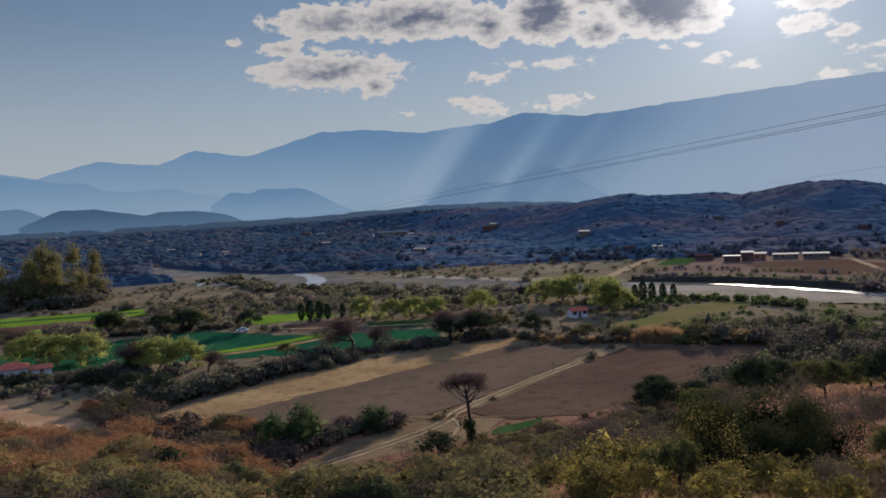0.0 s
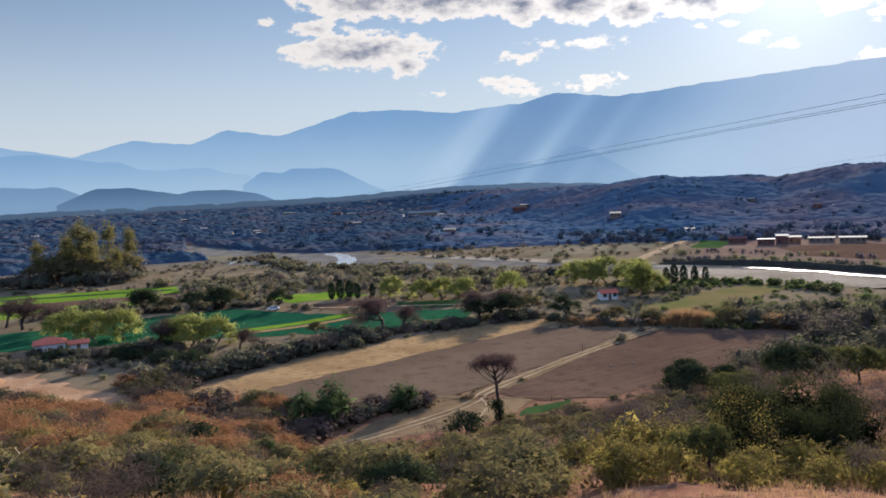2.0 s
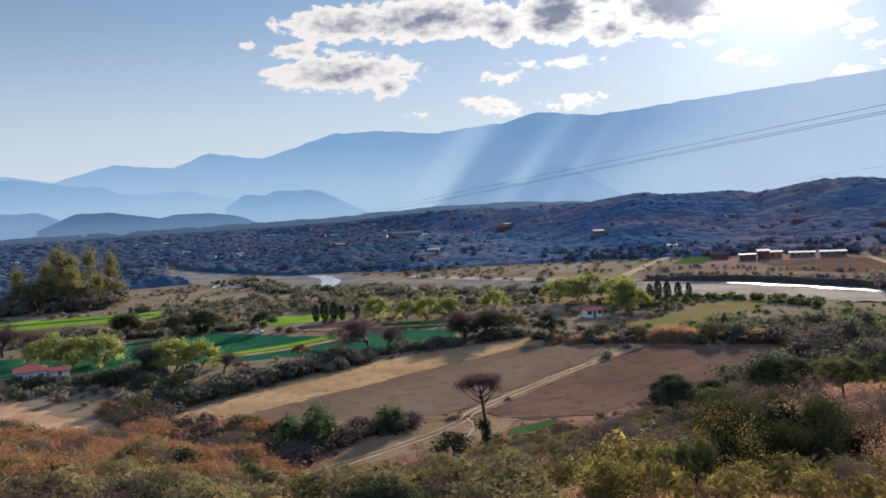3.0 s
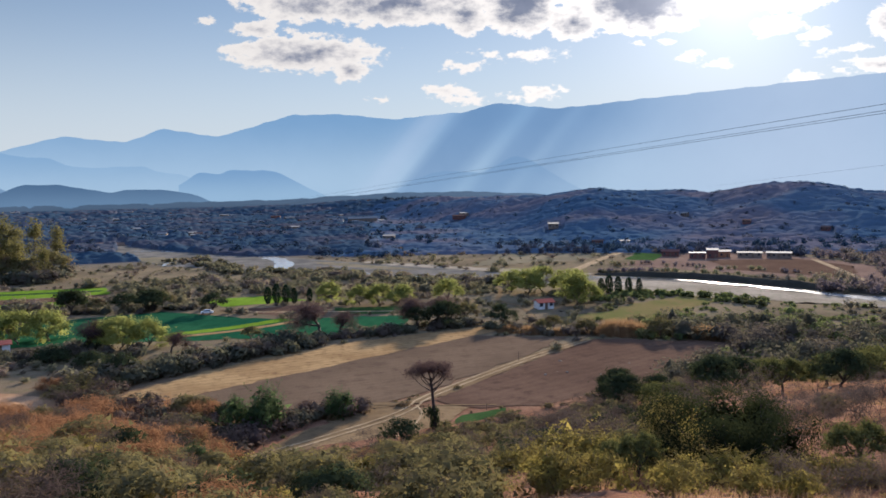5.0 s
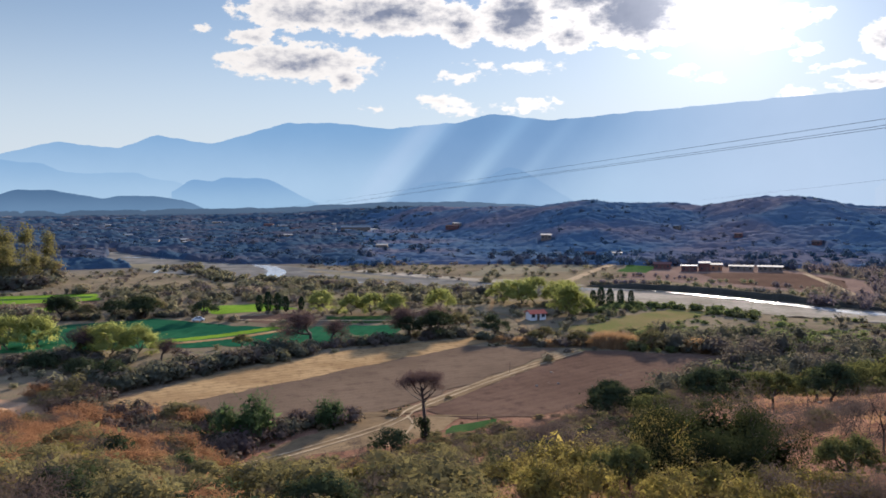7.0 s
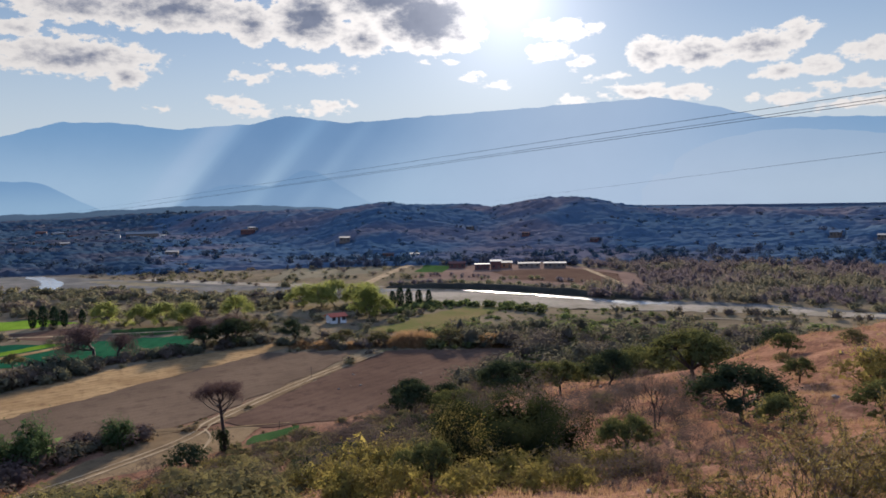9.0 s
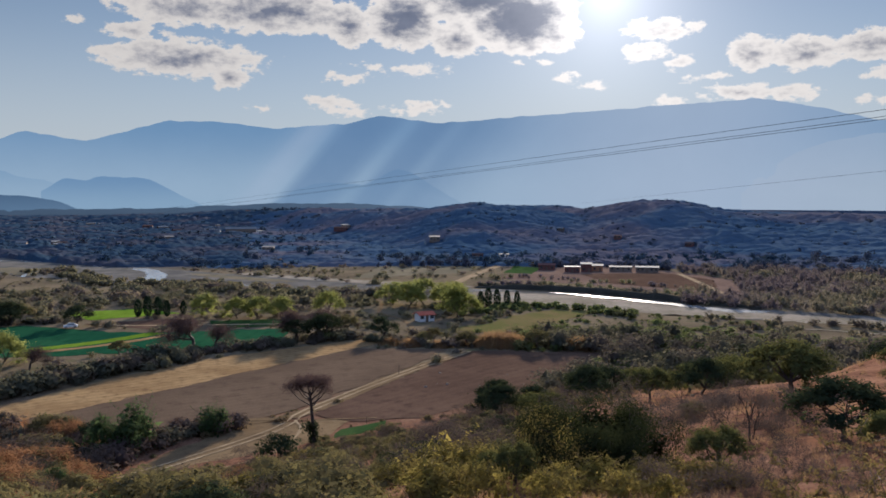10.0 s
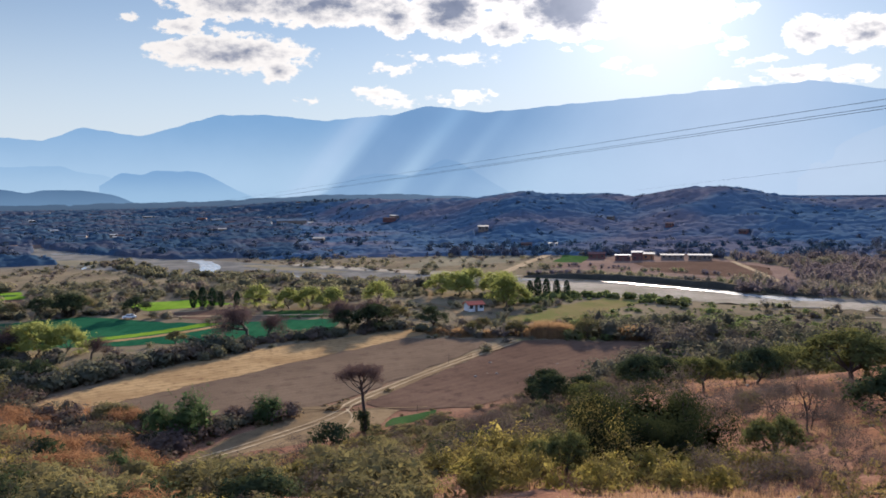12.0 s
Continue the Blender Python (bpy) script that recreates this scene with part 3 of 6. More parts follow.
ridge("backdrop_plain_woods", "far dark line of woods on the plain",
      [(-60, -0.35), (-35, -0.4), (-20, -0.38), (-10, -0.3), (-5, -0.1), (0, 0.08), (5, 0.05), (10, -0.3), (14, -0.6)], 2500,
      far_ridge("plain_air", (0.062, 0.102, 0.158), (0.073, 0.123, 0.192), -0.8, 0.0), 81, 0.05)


# ---- fields, tracks and river ----
LAID = []       # outlines kept clear of scrub


def inside(x, y, poly):
    x, y = np.asarray(x, float), np.asarray(y, float)
    hit = np.zeros(x.shape, bool)
    for (ax, ay), (bx, by) in zip(poly, poly[1:] + poly[:1]):
        if ay != by:
            hit ^= ((ay > y) != (by > y)) & (x < (bx - ax) * (y - ay) / (by - ay) + ax)
    return hit


def uneven(points, amount, seed, step=3.0):
    """A closed outline with slightly wandering edges."""
    rng, out = np.random.RandomState(seed), []
    for (ax, ay), (bx, by) in zip(points, points[1:] + points[:1]):
        k = max(1, int(math.hypot(bx - ax, by - ay) / step))
        for i in range(k):
            f = i / k
            out.append((ax + (bx - ax) * f + rng.randn() * amount, ay + (by - ay) * f + rng.randn() * amount))
    return out


def patch(name, label, category, points, mat, z, seed, amount=0.5, keep=True):
    pts = uneven(points, amount, seed)
    bm = bmesh.new()
    top = bm.faces.new([bm.verts.new((x, y, z)) for x, y in pts])
    if top.normal.z < 0 or sum((b[0] - a[0]) * (b[1] + a[1]) for a, b in zip(pts, pts[1:] + pts[:1])) > 0:
        top.normal_flip()
    bmesh.ops.triangulate(bm, faces=bm.faces[:])
    me = bpy.data.meshes.new(name)
    bm.to_mesh(me), bm.free()
    me.materials.append(MAT[mat])
    if keep:
        LAID.append(points)
    return tagged(new(name, me), label, category, kind="structure")


def smooth_line(points, step=2.0):
    """Catmull-Rom through plan points."""
    p = [Vector(q) for q in points]
    p = [2 * p[0] - p[1], *p, 2 * p[-1] - p[-2]]
    out = []
    for a, b, c, d in zip(p, p[1:], p[2:], p[3:]):
        k = max(2, int((c - b).length / step))
        for i in range(k):
            t = i / k
            out.append(0.5 * ((2 * b) + (c - a) * t + (2 * a - 5 * b + 4 * c - d) * t * t + (3 * b - a - 3 * c + d) * t ** 3))
    return out + [p[-2]]


def ribbon(name, label, category, points, width, mat, z, seed, vary=0.2, side=0.0):
    line = smooth_line(points)
    rng, verts = np.random.RandomState(seed), []
    for i, q in enumerate(line):
        way = (line[min(i + 1, len(line) - 1)] - line[max(i - 1, 0)]).normalized()
        across = Vector((-way.y, way.x))
        w = (width(i / (len(line) - 1)) if callable(width) else width) * (1 + vary * rng.randn() * 0.5) / 2
        for s in (-1, -0.5, 0, 0.5, 1):
            v = q + across * (side + s * w)
            land = float(height(v.x, v.y))
            verts.append((v.x, v.y, max(0.0, land) + z))
    ob = mesh_object(name, verts, grid_faces(len(line), 5)[:, ::-1], MAT[mat])
    return tagged(ob, label, category, kind="structure")


patch("field_stubble", "tan stubble strip along the ploughed field", "field", [(-58, 142), (-55, 154), (-39, 178), (-15, 200), (20, 219), (24, 212), (16, 205), (-20, 170), (-46, 145)], "tan_field", 0.03, 1)
patch("field_grey", "smooth grey-brown harrowed field", "field", [(-46, 145), (-20, 170), (16, 205), (39, 199), (22, 173), (0, 145), (-8, 138.5), (-30, 138)], "grey_field", 0.05, 2)
patch("field_brown", "dark ploughed field with scattered pale stones", "field", [(2.5, 141), (24, 170), (45, 196), (78, 187), (58, 165), (42, 150), (22, 135), (8, 136)], "brown_field", 0.04, 3)
patch("field_fallow", "fallow field crossed by wheel tracks", "field", [(-30, 104), (-20, 120), (-8, 138), (10, 136.5), (6, 128), (-3, 118), (-12, 106)], "near_field", 0.035, 4)
patch("grass_patch", "bright green grass below the lone tree", "field", [(3, 121), (8, 131), (16, 135), (15, 130), (8, 122)], "grass", 0.06, 5)
ribbon("track_verge", "pale dry verge between two fields", "road", [(-9, 138), (2, 143), (22.5, 171), (42, 195)], 3.2, "near_field", 0.07, 6)
for s in (-0.75, 0.75):
    ribbon("wheel_track", "pale dirt wheel rut of a farm track", "road", [(-34, 99), (-25, 110), (-15, 119.5), (-5, 130), (-0.5, 137), (2.5, 144), (22, 170.5), (43, 195)], 0.44, "track", 0.10, 7 + int(s * 2), 0.5, s)
ribbon("wheel_track", "pale dirt wheel rut of a farm track", "road", [(-10, 112), (-4, 118), (-1, 124), (1, 132), (0, 138)], 0.4, "track", 0.11, 17, 0.5)
ribbon("field_path", "pale cross path at the field edge", "road", [(-16, 139.5), (-6, 138.6), (6, 137.2), (14, 136.6)], 0.4, "near_field", 0.115, 18, 0.5)
patch("field_crop", "dark green irrigated crop field", "field", [(-150, 222), (-104, 250), (-82, 262), (-46, 241), (0, 242), (-4, 218), (-24, 208), (-66, 208), (-125, 200)], "green_crop", 0.03, 21)
ribbon("crop_strip", "yellow-green strip through the crop field", "field", [(-68, 216), (-52, 226), (-38, 240)], 5.0, "lime_crop", 0.06, 22)
ribbon("crop_strip", "tan dry strip through the crop field", "field", [(-64, 213), (-48, 222), (-34, 236)], 3.0, "tan_field", 0.07, 23)
patch("field_lime", "bright green young crop in strips", "field", [(-215, 322), (-128, 338), (-118, 314), (-195, 290)], "lime_crop", 0.03, 24)
patch("field_dark_strip", "dark green strip in the young crop", "field", [(-205, 312), (-126, 329), (-125, 323), (-200, 306)], "grass", 0.05, 24, 0.3, False)
patch("field_tilled", "brown tilled strip", "field", [(-197, 289), (-119, 313), (-112, 300), (-180, 277)], "brown_field", 0.035, 25)
patch("field_lime", "bright green young crop in strips", "field", [(-180, 276), (-128, 294), (-118, 284), (-158, 258)], "lime_crop", 0.03, 26)
patch("field_lime", "bright green meadow behind trees", "field", [(-78, 290), (-52, 298), (-38, 282), (-64, 270)], "lime_crop", 0.03, 27)
patch("field_tilled", "brown tilled plot by the cypresses", "field", [(-64, 262), (-40, 270), (-26, 262), (-40, 246)], "brown_field", 0.03, 28)
patch("field_grass", "green meadow under spring trees", "field", [(-26, 262), (-2, 262), (4, 248), (-22, 246)], "grass", 0.03, 29)
MAT["meadow"] = soil("dry_meadow", (0.115, 0.118, 0.042), (0.175, 0.140, 0.066), (0.190, 0.118, 0.070), 0.06)
patch("field_meadow", "yellow-green meadow by the river", "field", [(43, 230), (60, 241), (76, 260), (95, 272), (104, 262), (88, 246), (76, 232), (62, 220)], "meadow", 0.03, 30, 0.8)
ribbon("bare_bank", "bare pale eroded earth track on the slope", "ground", [(-125, 182), (-104, 166), (-88, 153), (-74, 146), (-64, 142)], lambda f: 19 - 10 * f, "bare_earth", 0.25, 31, 0.3)
LAID.append([(-130, 192), (-104, 174), (-78, 156), (-60, 146), (-58, 132), (-66, 126), (-84, 136), (-100, 150), (-120, 166)])

RIVER = [(-238, 655), (-200, 545), (-180, 509), (-139, 442), (-107, 418), (-79, 394), (-52, 386), (-20, 355), (14, 339), (37, 325), (57, 311), (73, 297), (82, 283), (95, 270), (112, 258), (130, 244), (148, 230), (172, 214), (188, 198), (200, 188), (260, 160),
         (262, 190), (207, 199), (200, 211), (190, 227), (183, 236), (170, 249), (159, 254), (145, 268), (131, 288), (117, 313), (96, 327), (75, 344), (41, 364), (3, 402), (-24, 428), (-51, 456), (-74, 480), (-98, 494), (-134, 524), (-180, 576)]
patch("river_bed", "wide gravel bed of a shallow river", "river", RIVER, "gravel", 0.03, 41, 1.5)
patch("river_shore", "pale sandy shore of the far bank", "river", [(-30, 436), (3, 402), (41, 364), (75, 344), (80, 352), (60, 372), (30, 392), (2, 418), (-22, 444)], "sand", 0.05, 42, 1.2, False)
patch("river_sand", "sandy flats with thin grass beside the river", "river", [(78, 330), (96, 320), (116, 302), (128, 284), (142, 262), (156, 246), (178, 230), (196, 208), (206, 196), (200, 188), (172, 214), (148, 230), (130, 244), (112, 258), (95, 270), (82, 283), (72, 300), (62, 316)], "sand", 0.05, 43, 1.2, False)
patch("gravel_island", "grassy gravel island in the river bed", "river", [(-176, 500), (-158, 506), (-140, 486), (-126, 452), (-136, 444), (-160, 476)], "scrub_field", 0.06, 47, 1.5, False)
patch("gravel_island", "grassy gravel island in the river bed", "river", [(-58, 448), (-40, 436), (-10, 404), (2, 388), (-14, 392), (-44, 424)], "scrub_field", 0.06, 48, 1.2, False)
patch("river_water", "bright bend of the shallow river", "water", [(-92, 492), (-81, 484), (-74, 470), (-69, 452), (-64, 438), (-64, 422), (-64, 403), (-68, 399), (-74, 409), (-74, 428), (-75, 442), (-79, 456), (-90, 480)], "water", 0.09, 44, 0.6)
ribbon("river_water", "bright shallow river channel", "water", [(-118, 507), (-103, 503), (-92, 490)], 3.0, "water", 0.09, 49, 0.5)
ribbon("river_water", "bright shallow river channel", "water", [(-196, 567), (-176, 562), (-158, 547)], 3.0, "water", 0.09, 50, 0.5)
ribbon("river_water", "thin braid of the river", "water", [(-135, 438), (-138, 452), (-138, 465), (-135, 472)], 2.2, "water", 0.09, 51, 0.5)
ribbon("river_water", "bright shallow river channel", "water", [(-40, 390), (-21, 373), (-10, 361), (2, 354), (15, 349), (30, 349), (49, 345), (73, 337), (86, 332), (101, 325), (112, 314), (120, 302), (129, 292), (135, 284)],
       lambda f: 0.5 + 1.7 * abs(math.sin(17 * f)) ** 1.5, "water", 0.10, 45, 0.5)
patch("river_water", "bright wide reach of the river below the steep bank", "water", [(128, 294), (136, 285), (141, 274), (146, 264), (153, 256), (161, 251), (160, 247), (154, 246), (146, 251), (140, 262), (135, 276), (127, 288)], "water", 0.10, 52, 0.35)
ribbon("river_water", "thin side channel on the gravel", "water", [(80, 318), (84, 312), (88, 304)], 1.6, "water", 0.10, 46, 0.6)
ribbon("dirt_path", "pale track through the river scrub", "road", [(148, 212), (155, 208), (160, 203), (168, 196)], 1.6, "sand", 0.12, 60)


def bank(name, points, high, wide):
    line, verts = smooth_line(points, 3.0), []
    rng = np.random.RandomState(5)
    for i, q in enumerate(line):
        way = (line[min(i + 1, len(line) - 1)] - line[max(i - 1, 0)]).normalized()
        across = Vector((-way.y, way.x))
        h = high * (0.85 + 0.3 * rng.rand()) * min(1.0, 0.15 + 5 * i / len(line), 0.15 + 5 * (len(line) - 1 - i) / len(line))
        for s, z in ((-1.0, -0.3), (-0.75, h * 0.7), (-0.5, h), (0.6, h * 0.9), (1.0, -0.3)):
            v = q + across * s * wide
            verts.append((v.x, v.y, z))
    return tagged(mesh_object(name, verts, grid_faces(len(line), 5)[:, ::-1], MAT["bank"], True), "steep dark earth bank of the river", "river bank", kind="structure")


bank("river_bank", [(80, 347), (101, 335), (122, 318), (138, 294), (152, 272), (164, 257)], 2.2, 3.2)

patch("far_field", "pale tilled field beyond the river", "field", [(100, 390), (146, 449), (200, 452), (212, 360), (178, 292), (142, 336)], "pink_field", 0.03, 51)
patch("far_field_dark", "brown ploughed field beyond the river", "field", [(150, 402), (196, 402), (202, 360), (176, 308), (146, 350)], "brown_field", 0.06, 52, 0.6, False)
patch("far_field_green", "green crop plot beyond the river", "field", [(112, 418), (130, 462), (143, 446), (124, 408)], "grass", 0.06, 53)
patch("far_field", "pale tilled field beyond the river", "field", [(30, 400), (90, 420), (124, 486), (60, 505)], "scrub_field", 0.03, 54, 0.8, False)
ribbon("dirt_road", "pale dirt road up from the river", "road", [(66, 352), (74, 366), (92, 405), (134, 492)], 5.0, "track", 0.08, 55)
ribbon("dirt_road", "pale dirt road beside the far fields", "road", [(202, 395), (188, 346), (174, 300)], 3.0, "track", 0.09, 56)
ribbon("dirt_path", "winding pale dirt path to the river", "road", [(34, 226), (35, 240), (34, 256), (29, 270), (31, 286), (33, 304), (28, 320)], 1.6, "near_field", 0.07, 57)
ribbon("dirt_path", "pale path under spring trees", "road", [(-60, 258), (-36, 254), (-14, 252), (6, 250)], 1.6, "track", 0.08, 58)
patch("pale_flat", "pale sandy clearing by the west bank", "field", [(-330, 690), (-245, 690), (-225, 640), (-300, 630)], "pink_field", 0.03, 59)


# ---- plants ----
class Geo:
    """Collects tubes, leaves and blades for one mesh."""

    def __init__(self):
        self.v, self.q, self.t, self.count, self.normals = [], [], [], 0, []

    def put(self, verts, faces, normals=None):
        if normals is not None:
            self.normals.append(normals)
        (self.q if faces.shape[1] == 4 else self.t).append(faces + self.count)
        self.v.append(verts)
        self.count += len(verts)

    def tube(self, pts, radii, sides=5):
        pts = np.asarray(pts, float)
        k = len(pts)
        way = np.gradient(pts, axis=0)
        way /= np.linalg.norm(way, axis=1, keepdims=True) + 1e-9
        ref = np.where(np.abs(way[:, 2:3]) > 0.9, [[1.0, 0, 0]], [[0, 0, 1.0]])
        u = np.cross(way, ref)
        u /= np.linalg.norm(u, axis=1, keepdims=True) + 1e-9
        w = np.cross(way, u)
        a = np.arange(sides) * 2 * np.pi / sides
        ring = pts[:, None] + np.asarray(radii)[:, None, None] * (u[:, None] * np.cos(a)[None, :, None] + w[:, None] * np.sin(a)[None, :, None])
        self.put(ring.reshape(-1, 3), grid_faces(k, sides, True))

    def leaves(self, rng, centres, size, slim=0.5, droop=0.0, round_about=None, up=0.2, rough=0.32):
        """Leaves; where a middle is given they face outwards and are shaded as one rounded mass about it."""
        m = len(centres)
        c = np.asarray(centres)
        u = rng.randn(m, 3)
        u[:, 2] -= droop
        out = None
        if round_about is None:
            w = np.cross(u, rng.randn(m, 3))
        else:
            out = c - round_about
            out /= np.linalg.norm(out, axis=1, keepdims=True) + 1e-6
            face = out + rng.randn(m, 3) * 0.45
            w = np.cross(face, u)
            u = np.cross(w, face)
            out = out * 0.75 + rng.randn(m, 3) * rough * (1.2 - min(up, 0.9)) + (0, 0, up * 1.6)
            out = np.repeat(out / np.linalg.norm(out, axis=1, keepdims=True), 3, 0)
        u /= np.linalg.norm(u, axis=1, keepdims=True) + 1e-9
        w /= np.linalg.norm(w, axis=1, keepdims=True) + 1e-9
        s = size * (0.6 + 0.8 * rng.rand(m, 1))
        verts = np.stack([c - u * s * 0.45 + w * s * 0.5 * slim, c - u * s * 0.45 - w * s * 0.5 * slim, c + u * s * 0.65], 1).reshape(-1, 3)
        self.put(verts, np.arange(3 * m).reshape(m, 3), out)

    def blades(self, rng, roots, tall, wide, lean=0.3):
        m = len(roots)
        a = rng.rand(m) * 6.283
        side = np.stack([np.cos(a), np.sin(a), 0 * a], 1) * wide / 2
        tip = np.asarray(roots) + np.concatenate([rng.randn(m, 2) * lean * tall, tall * (0.6 + 0.6 * rng.rand(m, 1))], 1)
        verts = np.stack([roots - side, roots + side, tip], 1).reshape(-1, 3)
        self.put(verts, np.arange(3 * m).reshape(m, 3))

    def arrays(self):
        v = np.concatenate(self.v)
        return v, (np.concatenate(self.q) if self.q else np.zeros((0, 4), int)), (np.concatenate(self.t) if self.t else np.zeros((0, 3), int))

    def mesh(self, name, mat):
        v, q, t = self.arrays()
        faces = q if not len(t) else (t if not len(q) else [*q, *t])
        shaded = np.concatenate(self.normals) if self.normals else None
        return mesh_object(name, v, faces, mat, shaded is not None, shaded if shaded is not None and len(shaded) == len(v) else None)


def grow(rng, geo, start, way, length, radius, depth, tips, kids=(2, 4), spread=0.6, rise=0.15, shrink=0.72, sides=5):
    """A limb with its forks; the ends go into tips."""
    k = 4 if depth > 1 else 3
    pts, p, w = [np.array(start, float)], np.array(start, float), np.array(way, float)
    for _ in range(k - 1):
        w = w + rng.randn(3) * 0.16 + (0, 0, rise * 0.3)
        w /= np.linalg.norm(w)
        p = p + w * length / (k - 1)
        pts.append(p.copy())
    geo.tube(pts, np.linspace(radius, radius * 0.6, k), sides if depth > 2 else 3)
    if depth <= 0:
        tips.append(p)
        return
    for _ in range(rng.randint(kids[0], kids[1])):
        out = w + rng.randn(3) * spread + (0, 0, rise)
        out /= np.linalg.norm(out)
        grow(rng, geo, pts[-1] if rng.rand() < 0.7 else pts[-2], out, length * shrink * (0.8 + 0.4 * rng.rand()), radius * 0.6, depth - 1, tips, kids, spread, rise, shrink, sides)


def part(name, geo, mat, parent, label=""):
    ob = geo.mesh(name, MAT[mat])
    ob.parent = parent
    return tagged(ob, label)


def woody(name, label, category, seed, tall, leaf, size, per_tip, puff, bark="bark", stems=1, trunk=0.32, depth=3, spread=0.6, rise=0.15, group="", kids=(2, 4), thick=0.03, slim=0.75, squash=1.0, crown="crown"):
    """Tree or shrub: trunk or stems with limbs, and leaves in clumps at the ends of the twigs."""
    rng = np.random.RandomState(seed)
    thing = tagged(new(name), label, category, group)
    wood, green, tips = Geo(), Geo(), []
    for s in range(stems):
        a = 6.283 * s / stems + rng.rand()
        way = np.array([math.cos(a), math.sin(a), 0]) * (0.12 if stems == 1 else 0.75) + (0, 0, 1)
        way /= np.linalg.norm(way)
        grow(rng, wood, np.array([math.cos(a), math.sin(a), 0]) * (0.0 if stems == 1 else tall * 0.04) - (0, 0, 0.3), way, tall * trunk + 0.3, tall * thick, depth, tips, kids, spread, rise)
    tips = np.array(tips)
    top = tips[:, 2].max()
    part("trunk" if stems == 1 else "stem", wood, bark, thing)
    if per_tip:
        c = np.repeat(tips, per_tip, 0)
        c = c + rng.randn(*c.shape) * puff * (1, 1, 0.7 * squash)
        c[:, 2] = np.maximum(c[:, 2], 0.05 * tall)
        mass = tips.mean(0) - (0, 0, 0.15 * tall)
        green.leaves(rng, c, size, slim, 0.0, mass if slim > 0.3 else None, 0.08, 0.25)
        part(crown, green, leaf, thing)
    thing["tall"] = float(top)
    return thing


def domed(name, label, category, seed, tall, leaf, size, group, ends=30, per_end=70, reach=0.62, clear=0.34, sag=0.34, bark="bark_dark", thick=0.034, puff=0.17, trunks=1):
    """Broad tree: a bent trunk, spreading limbs and a domed crown of foliage clumps with gaps between them."""
    rng = np.random.RandomState(seed)
    thing = tagged(new(name), label, category, group)
    wood, green = Geo(), Geo()
    radius = reach * tall
    for k in range(trunks):
        lean = rng.randn(2) * 0.06 * tall + (0 if trunks == 1 else 0.16 * tall * math.cos(k * 6.283 / trunks), 0 if trunks == 1 else 0.16 * tall * math.sin(k * 6.283 / trunks))
        fork = np.array([lean[0], lean[1], clear * tall])
        wood.tube([(0.1 * lean[0], 0.1 * lean[1], -0.3), (0.3 * lean[0] + rng.randn() * 0.02 * tall, 0.3 * lean[1], 0.5 * clear * tall), fork], (thick * tall * 1.25, thick * tall, thick * tall * 0.85), 7)
        limbs = 6 if trunks == 1 else 3
        for i in range(limbs):
            a = (i + 0.35 * rng.randn()) * 6.283 / limbs + seed
            r = radius * (0.35 + 0.3 * rng.rand())
            knee = fork + (math.cos(a) * r * 0.75, math.sin(a) * r * 0.75, (0.24 + 0.12 * rng.rand()) * tall)
            wood.tube([fork, (fork + knee) / 2 + rng.randn(3) * 0.025 * tall, knee], (thick * tall * 0.6, thick * tall * 0.45, thick * tall * 0.33), 5)
            for j in range(max(1, ends // (limbs * trunks))):
                b = a + rng.randn() * 0.55
                q = radius * math.sqrt(rng.rand()) * (0.8 + 0.25 * rng.rand())
                end = np.array([math.cos(b) * q, math.sin(b) * q, tall * (0.93 - sag * (q / radius) ** 2 - 0.16 * rng.rand() ** 2)])
                wood.tube([knee, (knee + end) / 2 + rng.randn(3) * 0.03 * tall, end], (thick * tall * 0.25, thick * tall * 0.16, thick * tall * 0.07), 3)
                p = puff * tall * (0.65 + 0.6 * rng.rand())
                c = end + rng.randn(per_end, 3) * (p, p, p * 0.55) * 0.62
                middle = end * 0.72 + np.array([0, 0, clear * tall]) * 0.28 - (0, 0, 0.06 * tall)
                green.leaves(rng, c, size, 0.75, 0.0, middle, 0.06, 0.13)
                inner = end + rng.randn(per_end // 6, 3) * (p, p, p * 0.5) * 0.42 - (0, 0, 0.02 * tall)
                green.leaves(rng, inner, size * 2.2, 0.8, 0.0, middle, 0.0, 0.1)
    part("trunk" if trunks == 1 else "stem", wood, bark, thing)
    part("crown", green, leaf, thing)
    thing["tall"] = float(tall)
    return thing


